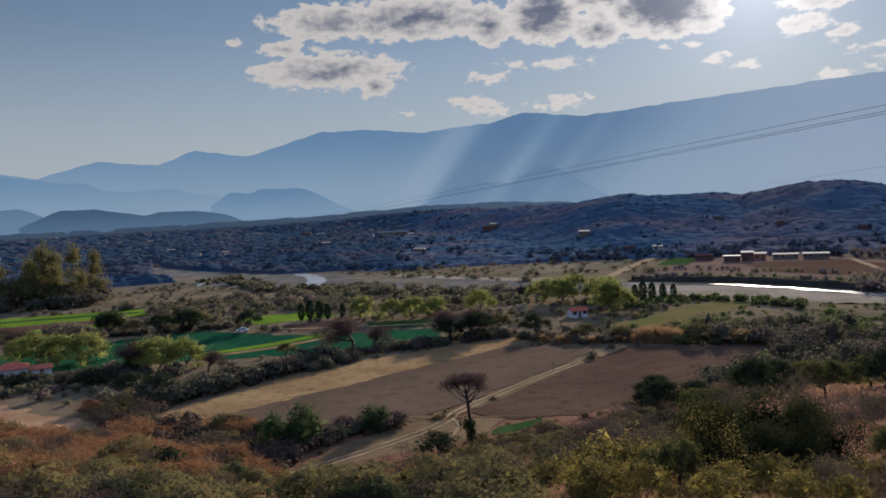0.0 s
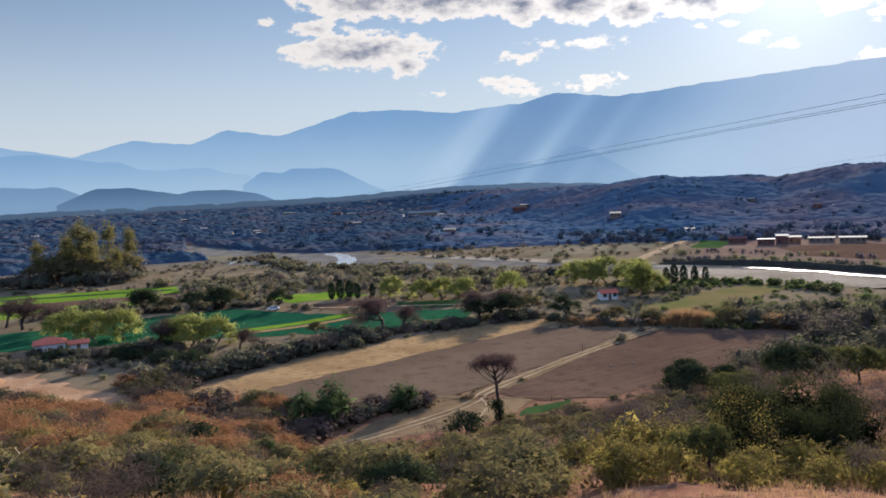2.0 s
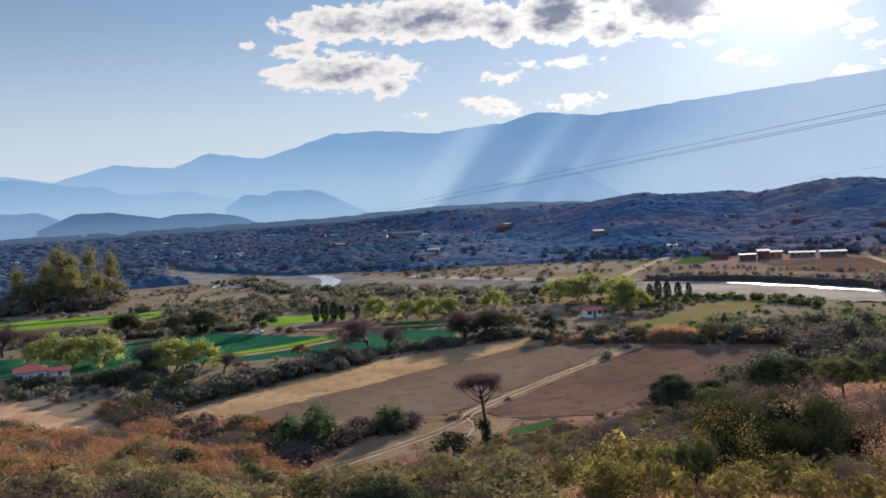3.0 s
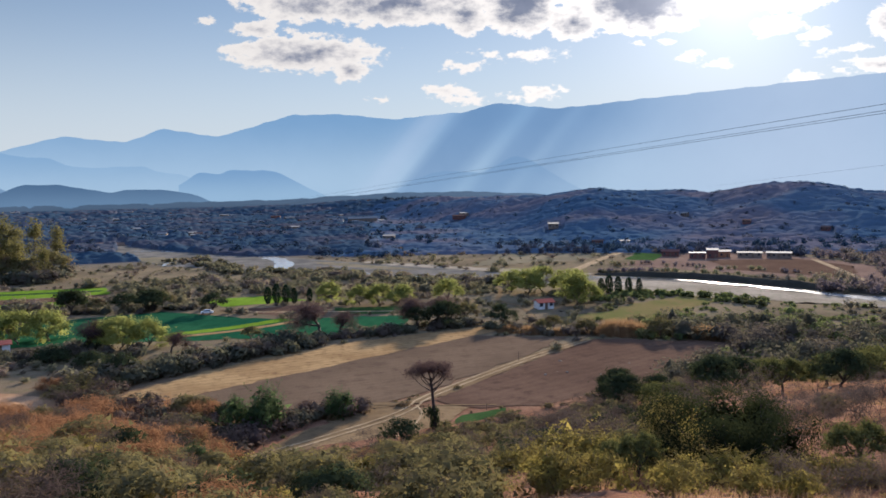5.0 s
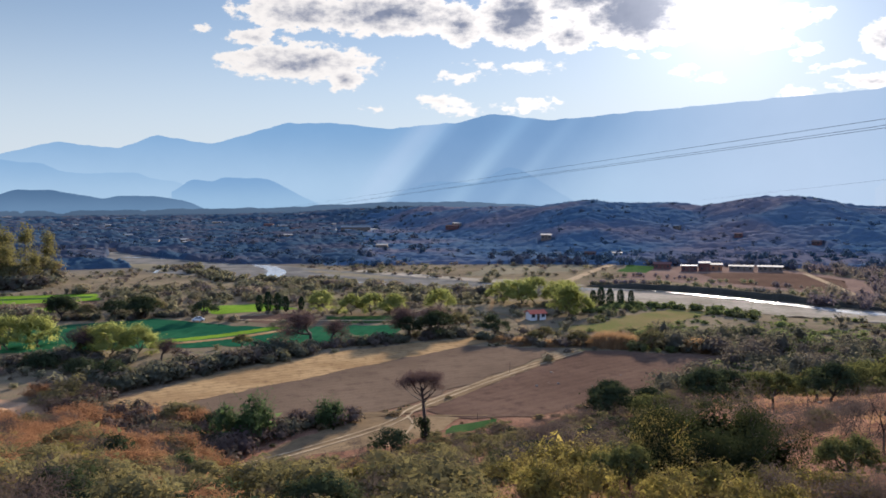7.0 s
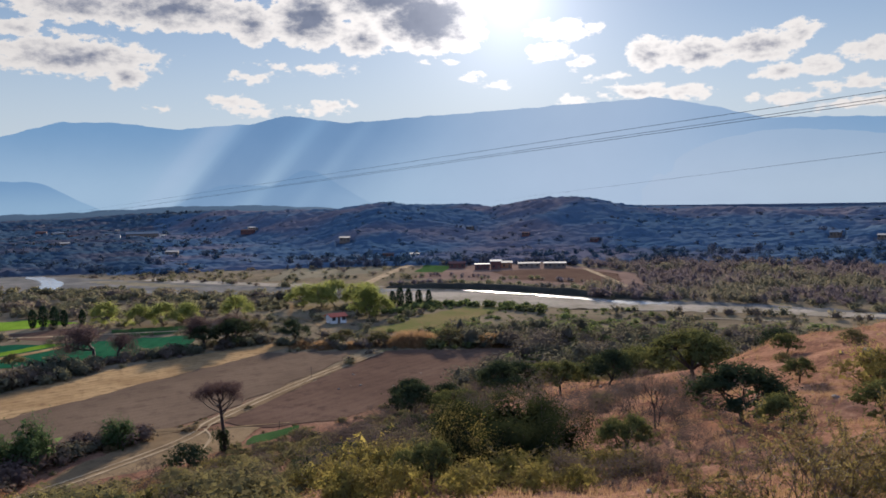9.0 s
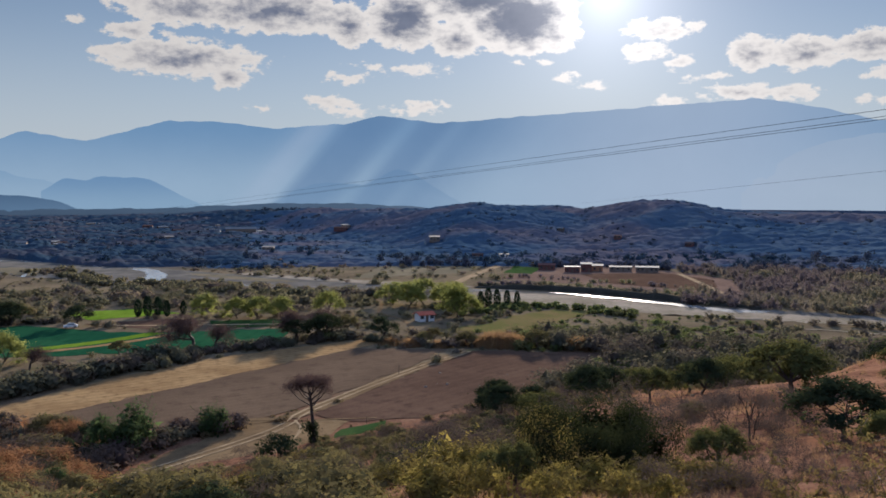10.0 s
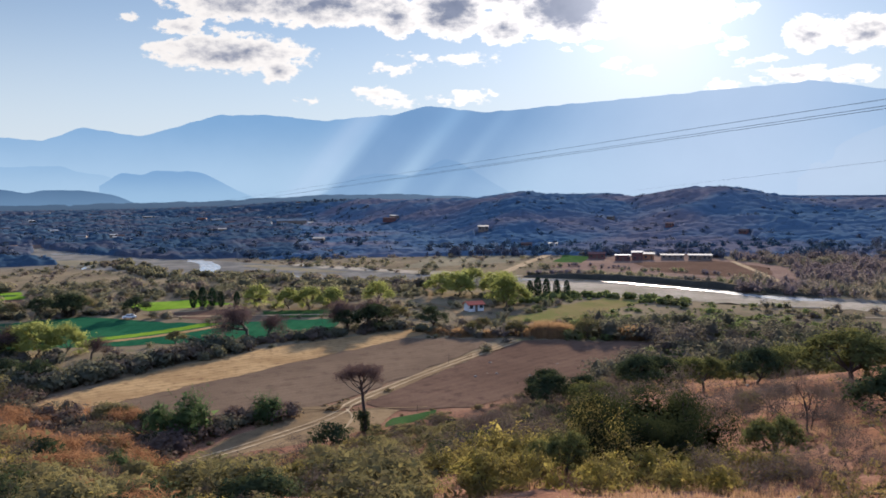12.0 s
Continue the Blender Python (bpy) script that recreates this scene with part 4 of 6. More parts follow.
def mound(name, label, category, seed, tall, leaf, size, group, lobes=9, leaves_in=230, wide=0.62, bark="bark_dark", shoots=0, spiky=0.0):
    """Rounded bush: stems fanning out to lobes of small leaves, closed inside, with loose shoots on top."""
    rng = np.random.RandomState(seed)
    thing = tagged(new(name), label, category, group)
    wood, green = Geo(), Geo()
    radius = wide * tall
    heart = np.array([0, 0, 0.22 * tall])
    for i in range(lobes):
        a = i * 2.4 + rng.rand() * 0.8
        q = 0.80 * radius * math.sqrt((i + 0.3) / lobes)
        r = tall * (0.22 + 0.13 * rng.rand())
        mid = np.array([math.cos(a) * q, math.sin(a) * q, tall * (0.70 - 0.85 * (q / radius) ** 2 + 0.07 * rng.randn())])
        mid[2] = max(mid[2], 0.55 * r)
        root = np.array([math.cos(a), math.sin(a), 0]) * 0.05 * tall - (0, 0, 0.2)
        wood.tube([root, (root + mid) * 0.5 + rng.randn(3) * 0.04 * tall, mid], (0.016 * tall, 0.011 * tall, 0.005 * tall), 4)
        way = rng.randn(leaves_in, 3)
        way /= np.linalg.norm(way, axis=1, keepdims=True)
        way[:, 2] = np.where(way[:, 2] < -0.45, -0.6 * way[:, 2], way[:, 2])
        c = mid + way * r * (0.72 + 0.42 * rng.rand(leaves_in, 1) ** 1.5) * (1, 1, 0.9 + spiky)
        c[:, 2] = np.maximum(c[:, 2], 0.03 * tall)
        green.leaves(rng, c, size, 0.7, 0.0, mid * 0.55 + heart * 0.45, 0.05, 0.13)
        k = leaves_in // 7
        c = mid + rng.randn(k, 3) * r * 0.42
        c[:, 2] = np.maximum(c[:, 2], 0.05 * tall)
        green.leaves(rng, c, size * 2.8, 0.8, 0.0, mid * 0.5 + heart * 0.5, 0.0, 0.1)
        for _ in range(shoots):
            tip = mid + (*(rng.randn(2) * r * 0.7), r * (1.0 + 0.7 * rng.rand()))
            wood.tube([mid, (mid + tip) / 2 + rng.randn(3) * 0.02 * tall, tip], (0.006 * tall, 0.004 * tall, 0.002 * tall), 3)
            t = 0.4 + 0.6 * rng.rand(22, 1)
            green.leaves(rng, mid + (tip - mid) * t + rng.randn(22, 3) * 0.025 * tall, size * 0.8, 0.6, 0.0, heart, 0.05, 0.13)
    part("stem", wood, bark, thing)
    part("crown", green, leaf, thing)
    thing["tall"] = float(tall)
    return thing


def lone_tree(seed=4):
    """Bare umbrella tree with a creeper round the foot of its trunk."""
    rng = np.random.RandomState(seed)
    thing = tagged(new("umbrella_tree"), "lone bare tree with umbrella crown and creeper-clad trunk", "tree")
    wood, twigs, ivy, tips = Geo(), Geo(), Geo(), []
    line = [(0, 0, -0.4), (-0.08, 0, 1.5), (-0.2, 0.1, 3.2), (-0.4, 0, 5.0), (-0.6, 0, 6.7)]
    wood.tube(line, (0.30, 0.25, 0.22, 0.19, 0.15), 8)
    for i in range(13):
        a = i * 2.4 + rng.rand() * 0.5
        h = 4.6 + 2.0 * (i / 12)
        base = np.array([np.interp(h, [l[2] for l in line], [l[0] for l in line]), 0, h])
        reach = 2.7 * (1.0 - 0.55 * i / 12) * (0.85 + 0.3 * rng.rand())
        end = np.array([base[0] + math.cos(a) * reach, math.sin(a) * reach, 8.0 - 0.10 * reach * reach + 0.25 * rng.randn()])
        knee = base * 0.5 + end * 0.5 + (0, 0, -0.25)
        wood.tube([base, (base + knee) / 2 + rng.randn(3) * 0.08, knee, end], (0.10, 0.085, 0.065, 0.03), 5)
        for _ in range(9):
            f = 0.35 + 0.65 * rng.rand()
            p = knee + (end - knee) * f
            tip = p + (*(rng.randn(2) * 0.55), 0.45 + 0.5 * rng.rand())
            tip[2] = min(tip[2], 8.75 - 0.09 * (tip[0] ** 2 + tip[1] ** 2) + 0.12 * rng.randn())
            wood.tube([p, (p + tip) / 2 + rng.randn(3) * 0.06, tip], (0.028, 0.02, 0.010), 3)
            tips.append(tip)
    tips = np.array(tips)
    part("trunk", wood, "bark_dark", thing)
    c = np.repeat(tips, 60, 0)
    c = c + rng.randn(*c.shape) * (0.34, 0.34, 0.22)
    twigs.leaves(rng, c, 0.42, 0.07, -0.8)
    part("crown", twigs, "purple_twig", thing, "fine bare purple-brown twigs")
    h = rng.rand(420) * 2.6
    a = rng.rand(420) * 6.283
    r = (0.35 + 0.35 * rng.rand(420)) * (1.1 - 0.25 * h / 2.6)
    ivy.leaves(rng, np.stack([r * np.cos(a) - 0.05 * h, r * np.sin(a), h], 1), 0.26, 0.7)
    b = rng.randn(260, 3) * (0.5, 0.5, 0.45) + (-0.7, 0, 2.1)
    ivy.leaves(rng, b, 0.26, 0.7)
    part("creeper", ivy, "dark_green", thing, "dark green creeper")
    return thing


def gum_tree(seed):
    rng = np.random.RandomState(seed)
    thing = tagged(new("gum_tree"), "tall yellow-green gum tree with ragged crown", "tree", "gum trees by the fields")
    wood, green = Geo(), Geo()
    x = np.cumsum(rng.randn(9) * 0.25)
    y = np.cumsum(rng.randn(9) * 0.25)
    z = np.linspace(-0.5, 19, 9)
    wood.tube(np.stack([x, y, z], 1), np.linspace(0.42, 0.06, 9), 6)
    for i in range(26):
        h = 3.5 + 15.5 * rng.rand() ** 0.8
        a = rng.rand() * 6.283
        base = np.array([np.interp(h, z, x), np.interp(h, z, y), h])
        reach = (3.6 - 0.13 * h) * (0.6 + 0.6 * rng.rand())
        end = base + (math.cos(a) * reach, math.sin(a) * reach, 0.8 + rng.rand())
        wood.tube([base, (base + end) / 2 + (0, 0, 0.2), end], (0.09, 0.06, 0.03), 4)
        for f in (0.6, 1.0):
            c = base + (end - base) * f + rng.randn(48, 3) * (0.8, 0.8, 0.95)
            green.leaves(rng, c, 0.6, 0.45, 0.7)
    part("trunk", wood, "bark_pale", thing)
    part("crown", green, "gum", thing)
    thing["tall"] = 19.5
    return thing


def cypress(seed):
    rng = np.random.RandomState(seed)
    thing = tagged(new("cypress"), "narrow dark green cypress", "tree", "cypresses")
    wood, green = Geo(), Geo()
    wood.tube([(0, 0, -0.3), (0, 0, 3), (0, 0, 6.4)], (0.16, 0.1, 0.03), 5)
    h = 0.4 + 6.6 * rng.rand(900)
    r = 1.0 * np.sin(np.pi * np.clip(h / 7.3, 0, 1)) ** 0.7 * (0.55 + 0.55 * rng.rand(900))
    a = rng.rand(900) * 6.283
    green.leaves(rng, np.stack([r * np.cos(a), r * np.sin(a), h], 1), 0.5, 0.4, -0.9)
    part("trunk", wood, "bark", thing)
    part("crown", green, "cypress", thing)
    thing["tall"] = 7.0
    return thing


def reed_clump(seed):
    rng = np.random.RandomState(seed)
    thing = Geo()
    root = rng.randn(1600, 2) * (1.3, 1.1)
    dome = np.exp(-0.22 * (root ** 2).sum(1))
    for lo, hi in ((0.0, 0.4), (0.4, 0.7), (0.7, 1.01)):
        q = root[(dome >= lo) & (dome < hi)]
        thing.blades(rng, np.stack([q[:, 0], q[:, 1], 0 * q[:, 0] - 0.1], 1), 1.2 + 1.7 * (lo + hi) / 2, 0.09, 0.16)
    ob = tagged(thing.mesh("reed_clump", MAT["reed"]), "clump of tall dry tan reeds", "reeds", "reed clumps")
    ob["tall"] = 3.0
    return ob


KINDS = {
    "thorn_tree": (lambda s: domed("thorn_tree", "spreading olive thorn tree with dark trunk", "tree", s, 4.0, "thorn", 0.13, "thorn trees on the slope", 54, 85, 0.62, 0.26, 0.50, thick=0.034, puff=0.15), 3),
    "dark_thorn_tree": (lambda s: domed("thorn_tree", "dense dark green thorn tree", "tree", s, 4.0, "dark_green", 0.14, "dark thorn trees", 54, 85, 0.60, 0.18, 0.55, puff=0.17), 2),
    "green_tree": (lambda s: domed("broadleaf_tree", "dark green broad-crowned tree", "tree", s, 8.0, "dark_green", 0.30, "field trees", 36, 75, 0.56, 0.20, 0.45, thick=0.028, puff=0.17), 3),
    "olive_tree": (lambda s: domed("olive_green_tree", "olive-green rounded tree in the valley", "tree", s, 6.5, "olive", 0.26, "valley trees", 36, 75, 0.58, 0.20, 0.45, "bark", puff=0.16), 3),
    "spring_tree": (lambda s: domed("spring_tree", "rounded tree in fresh lime-green leaf", "tree", s, 8.0, "lime", 0.25, "spring-green trees", 48, 110, 0.60, 0.12, 0.66, "bark", thick=0.024, puff=0.17), 3),
    "bare_tree": (lambda s: woody("bare_tree", "leafless purple-brown branching tree", "tree", s, 9.0, "purple_twig", 0.8, 40, 0.62, "bark_dark", 1, 0.22, 4, 0.62, 0.15, "bare trees", thick=0.035, slim=0.07), 2),
    "dead_tree": (lambda s: woody("dead_tree", "small dead leaning thorn trunk", "tree", s, 2.8, "purple_twig", 0.3, 0, 0.2, "bark_dark", 1, 0.5, 3, 0.5, 0.2, "dead thorn trunks", thick=0.04), 2),
    "shrub": (lambda s: mound("shrub", "dense olive-grey thorn shrub", "shrub", s, 1.9, "olive", 0.085, "slope shrubs", 12, 170, 0.85), 4),
    "yellow_shrub": (lambda s: mound("yellow_shrub", "yellow-green leafy thorn shrub", "shrub", s, 1.9, "yellow_green", 0.085, "yellowish shrubs", 10, 150, 0.72, shoots=5, spiky=0.15), 3),
    "twiggy_shrub": (lambda s: woody("twiggy_shrub", "leafless grey-brown twiggy shrub", "shrub", s, 1.9, "grey_twig", 0.24, 85, 0.25, "bark_dark", 5, 0.30, 2, 0.60, 0.08, "bare shrubs", thick=0.011, slim=0.06), 4),
    "dark_shrub": (lambda s: mound("dark_shrub", "dark green rounded thorn shrub", "shrub", s, 2.2, "dark_green", 0.095, "dark shrubs", 12, 190, 0.78), 3),
    "fresh_shrub": (lambda s: mound("fresh_shrub", "fresh green upright young tree", "shrub", s, 2.6, "fresh", 0.115, "fresh green shrubs", 10, 180, 0.42, "bark", 3, 0.35), 2),
    "rust_shrub": (lambda s: woody("rust_shrub", "dry rust-coloured upright brush", "shrub", s, 2.0, "rust", 0.32, 80, 0.26, "bark_dark", 5, 0.34, 2, 0.4, 0.25, "dry rusty shrubs", thick=0.012, slim=0.08), 3),
    "gum_tree": (gum_tree, 2),
    "cypress": (cypress, 2),
    "reed_clump": (reed_clump, 2),
}
MADE = {}


def plant(kind, x, y, tall=None, seed=0, wide=1.0, lift=0.0):
    """One plant on the land, of the given height."""
    build, variants = KINDS[kind]
    rng = random.Random(seed * 7919 + int(x * 13) + int(y * 29))
    key = (kind, rng.randrange(variants))
    z = float(height(x, y)) + lift
    first = key not in MADE
    if first:
        MADE[key] = build(100 + 17 * key[1] + len(kind))
    src = MADE[key]
    s = (tall or src["tall"]) / src["tall"]
    m = pose(x, y, z - 0.05, 0, 0, rng.random() * 360) @ Matrix.Diagonal((s * wide, s * wide, s, 1))
    if first:
        src.matrix_basis = m
        src["unit"] = 1
        return src
    ob = copy_thing(src, Matrix.Identity(4))
    ob.matrix_basis = m
    return ob


# single trees and shrubs of the valley
tree = lone_tree()
tree.matrix_basis = pose(3, 124, 0, 0, 0, 20) @ Matrix.Diagonal((1.2, 1.2, 1.24, 1))
for x, y, h in [(-111, 263, 7.5), (-102, 261, 5.5), (-95, 265, 7), (-85, 264, 7.5), (-64, 257, 7), (10, 224, 6.5), (-84, 270, 6), (24, 218, 6.5), (37, 211, 4.0), (15, 230, 6), (-42, 206, 4), (7.8, 216, 8.2), (0.8, 217.5, 6.4), (61.5, 196.5, 5.4), (44.3, 202, 4.6), (-110.4, 260, 8.6), (-87.4, 262.5, 7.6), (34, 208, 3.8)]:
    plant("green_tree" if h > 6 else "olive_tree", x, y, h, 1, 1.1)
for x, y, h in [(-102, 208, 9.5), (-96, 212, 9), (-110, 212, 9.5), (-72, 197, 9), (-66, 199, 8), (-77, 200, 8), (-29, 274, 8), (-18, 266, 7.5), (-11, 264, 8), (-4, 266, 7.5), (12, 273, 8.5),
                (53, 257, 11), (56, 259, 8.5), (41, 284, 10), (47, 290, 10.5), (36, 292, 9.5), (54, 282, 10), (59, 290, 9), (-120, 222, 7)]:
    plant("spring_tree", x, y, h, 2, 1.05)
for x, y, h in [(-24, 207, 9), (1, 219, 8), (6, 222, 7.5), (-20, 209, 6), (-128, 236, 7), (-124, 232, 7), (-80, 196, 7), (-58, 190, 5), (-138, 236, 9.0), (-146, 241, 8)]:
    plant("bare_tree", x, y, h, 3, 1.15)
for x, y, h in [(-187, 368, 28), (-181, 374, 25), (-195, 380, 20), (-176, 362, 19), (-190, 412, 26), (-180, 415, 23), (-202, 366, 20), (-168, 372, 15), (-192, 372, 22), (-184, 362, 17)]:
    plant("gum_tree", x, y, h, 4, 1.15)
for x, y, h in [(-186, 364, 15), (-196, 366, 14), (-178, 366, 13), (-191, 376, 17), (-172, 384, 14), (-205, 370, 12)]:
    plant("olive_tree", x, y, h, 15, 1.15)
for x, y, h in [(-50, 275, 6), (-47, 275, 7), (-44, 276, 6.5), (-41, 275, 5.5), (-36, 277, 5), (66, 278, 6), (69, 279, 7), (72, 278, 6.5), (76, 279, 6), (80, 280, 5.5)]:
    plant("cypress", x, y, h, 5, 1.5)
for x, y, h, w in [(25, 209, 2.2, 1.5), (30, 206, 2.4, 1.6), (37, 203, 2.2, 1.4), (50.5, 203, 4.0, 1.3), (53, 201.5, 4.4, 1.4), (55.5, 201, 4.0, 1.3), (57.5, 200, 3.4, 1.2), (70, 195, 3.4, 1.3), (73, 193.5, 3.8, 1.4), (76, 192, 3.2, 1.3)]:
    plant("reed_clump", x, y, h, 6, w)
for x, y, h in [(-28.5, 126, 5.6), (-23.4, 124.5, 7.4), (-25.4, 125.5, 5.0), (-13.4, 131.5, 4.8), (-11.8, 132.5, 4.2), (-24.5, 88, 3.2), (-22.5, 89, 2.8)]:
    plant("fresh_shrub", x, y, h, 7, 0.85)
for x, y, h, w in [(-2.1, 113.4, 4.2, 1.1), (-27.6, 75.4, 3.6, 1.1), (1.0, 39.3, 1.9, 1.4), (-5.2, 41.4, 1.9, 1.4), (30.4, 121.5, 3.6, 1.1)]:
    plant("dark_shrub", x, y, h, 8, w)
# the spur's thorn trees and shrubs
for x, y, h, w in [(39.7, 58.3, 4.8, 1.3), (19.3, 33.6, 2.6, 0.9), (32.6, 69.0, 3.4, 1.0), (39.8, 74.9, 3.3, 1.2), (42.5, 60.5, 3.0, 1.2), (49.9, 58.7, 2.0, 1.2), (9.3, 32.6, 2.1, 0.8), (8.4, 33.6, 1.8, 0.8),
                   (37.3, 42.7, 1.8, 1.0), (23.9, 28.4, 1.9, 1.0), (24.6, 75.0, 3.0, 1.2), (28.0, 90.3, 3.5, 1.1), (45, 78, 3.4, 1.3), (27.2, 26.0, 2.2, 1.2)]:
    plant("thorn_tree", x, y, h, 9, w)
for x, y, h, w in [(26.9, 35.1, 3.2, 1.35), (34.6, 84.3, 4.0, 1.2), (26.0, 98.0, 4.8, 1.1), (29.5, 95.2, 3.6, 1.2), (30.8, 79.7, 4.2, 1.1), (36.5, 142, 4.6, 1.3), (38.5, 101, 3.6, 1.3), (37.0, 67.5, 3.6, 1.1)]:
    plant("dark_thorn_tree", x, y, h, 10, w)
for x, y, h, w in [(8.2, 47.2, 1.8, 1.4), (7.6, 32.0, 1.3, 1.3), (10.3, 30.0, 1.4, 1.4), (11.9, 27.5, 1.2, 1.4), (5.3, 42.5, 1.4, 1.4), (11.3, 36.6, 1.4, 1.0), (9.0, 27.6, 1.2, 1.4), (13.6, 27.2, 1.0, 1.3),
                   (5.2, 29.0, 1.4, 1.3), (12.5, 37.8, 2.6, 1.0), (38.3, 37.5, 2.4, 1.5), (39.4, 34.3, 2.7, 1.4), (36.9, 35.3, 1.8, 1.3), (3.0, 33.5, 1.4, 1.3), (6.9, 36.5, 2.6, 1.2), (8.6, 35.6, 2.2, 1.2), (12.6, 31.4, 1.5, 1.6), (14.4, 31.2, 1.6, 1.7), (16.2, 30.6, 1.5, 1.6), (17.6, 30.4, 1.2, 1.5), (5.0, 29.4, 1.8, 1.3), (6.7, 28.4, 1.5, 1.2)]:
    plant("yellow_shrub", x, y, h, 11, w)
for x, y, h, w in [(26.4, 43.9, 2.5, 0.8), (25.1, 44.9, 2.3, 0.8), (22.1, 32.2, 1.3, 1.0), (17.8, 29.1, 1.2, 0.9), (17.5, 26.6, 1.1, 0.8), (14.9, 28.2, 1.4, 1.0), (22.5, 49.3, 2.8, 1.0), (20.4, 46.5, 2.4, 1.0), (28.5, 40.5, 2.0, 0.9),
                   (24.0, 37.0, 1.6, 0.9), (30.5, 45.0, 1.8, 1.0), (20.4, 29.6, 0.9, 1.0), (19.2, 24.6, 1.0, 1.0), (21.4, 26.6, 0.8, 1.2)]:
    plant("twiggy_shrub", x, y, h, 13, w)
for x, y, h, w in [(2.2, 29.2, 1.3, 1.4), (-0.6, 29.6, 1.3, 1.4), (-3.4, 30.0, 1.2, 1.4), (-6.5, 30.5, 1.4, 1.4)]:
    plant("shrub", x, y, h, 16, w)
for x, y, h, w in [(16.3, 69.6, 2.3, 1.2), (18.4, 60.9, 2.0, 1.2), (20.0, 76.0, 2.3, 1.2),
                   (-31.5, 131.0, 3.6, 1.0), (-33.4, 124.0, 3.2, 1.1), (-28.5, 121.5, 2.6, 1.2), (-36.5, 118.0, 3.0, 1.2), (-61.2, 165.7, 5.5, 1.1), (-83, 184, 4.0, 1.6), (-101, 186, 3.6, 1.6), (-72, 178, 3.6, 1.5)]:
    plant("dark_shrub", x, y, h, 14, w)
for x, y, h in [(31.3, 60.3, 2.4), (23.9, 38.4, 2.8), (28.2, 53.7, 1.6), (24.7, 39.5, 2.2)]:
    plant("dead_tree", x, y, h, 12, 0.8)


def big_bush():
    """Wide old thorn bush, dark inside; its sunlit edge is put into the leaf colour as yellow-green."""
    rng = np.random.RandomState(77)
    thing = tagged(new("thorn_bush"), "very wide dark thorn bush, its sunlit edge coloured yellow-green", "shrub")
    wood, green, shoots, tips = Geo(), Geo(), Geo(), []
    for s in range(9):
        a = 6.283 * s / 9 + rng.rand() * 0.4
        way = np.array([math.cos(a) * 1.15, math.sin(a) * 1.15, 0.75])
        grow(rng, wood, np.array([math.cos(a) * 0.5, math.sin(a) * 0.5, -0.2]), way / np.linalg.norm(way), 1.7, 0.10, 3, tips, (2, 4), 0.55, 0.05, 0.72)
    tips = np.array(tips)
    c = np.repeat(tips, 230, 0)
    c = c + rng.randn(*c.shape) * (0.36, 0.36, 0.28)
    c[:, 2] = np.maximum(c[:, 2], 0.1)
    green.leaves(rng, c, 0.085, 0.7, 0.0, np.array([0, 0, 0.6]), 0.05, 0.13)
    core = np.repeat(tips * (0.78, 0.78, 0.72), 40, 0)
    core = core + rng.randn(*core.shape) * 0.26
    core[:, 2] = np.maximum(core[:, 2], 0.08)
    green.leaves(rng, core, 0.24, 0.8, 0.0, np.array([0, 0, 0.6]), 0.0, 0.15)
    # sunlit left and low front edge, painted by yellow-green leaves
    outer = tips[(tips[:, 0] < np.percentile(tips[:, 0], 20)) | ((tips[:, 2] < np.percentile(tips[:, 2], 22)) & (tips[:, 1] < 0))]
    c = np.repeat(outer, 140, 0)
    c = c + rng.randn(*c.shape) * (0.32, 0.32, 0.30) + (-0.1, 0, 0.15)
    shoots.leaves(rng, c, 0.075, 0.6, 0.0, np.array([0, 0, 0.6]), 0.05, 0.13)
    part("stem", wood, "bark_dark", thing)
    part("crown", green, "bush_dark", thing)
    part("outer_growth", shoots, "yellow_green", thing, "yellow-green leaves coloured as the sunlit edge")
    wide, high = 4.1 / np.percentile(np.hypot(tips[:, 0], tips[:, 1]), 92), 3.5 / tips[:, 2].max()
    thing.matrix_basis = pose(14.8, 37.3, float(height(14.8, 37.3)) - 0.05, 0, 0, 10) @ Matrix.Diagonal((wide, wide, high, 1))
    return thing


big_bush()


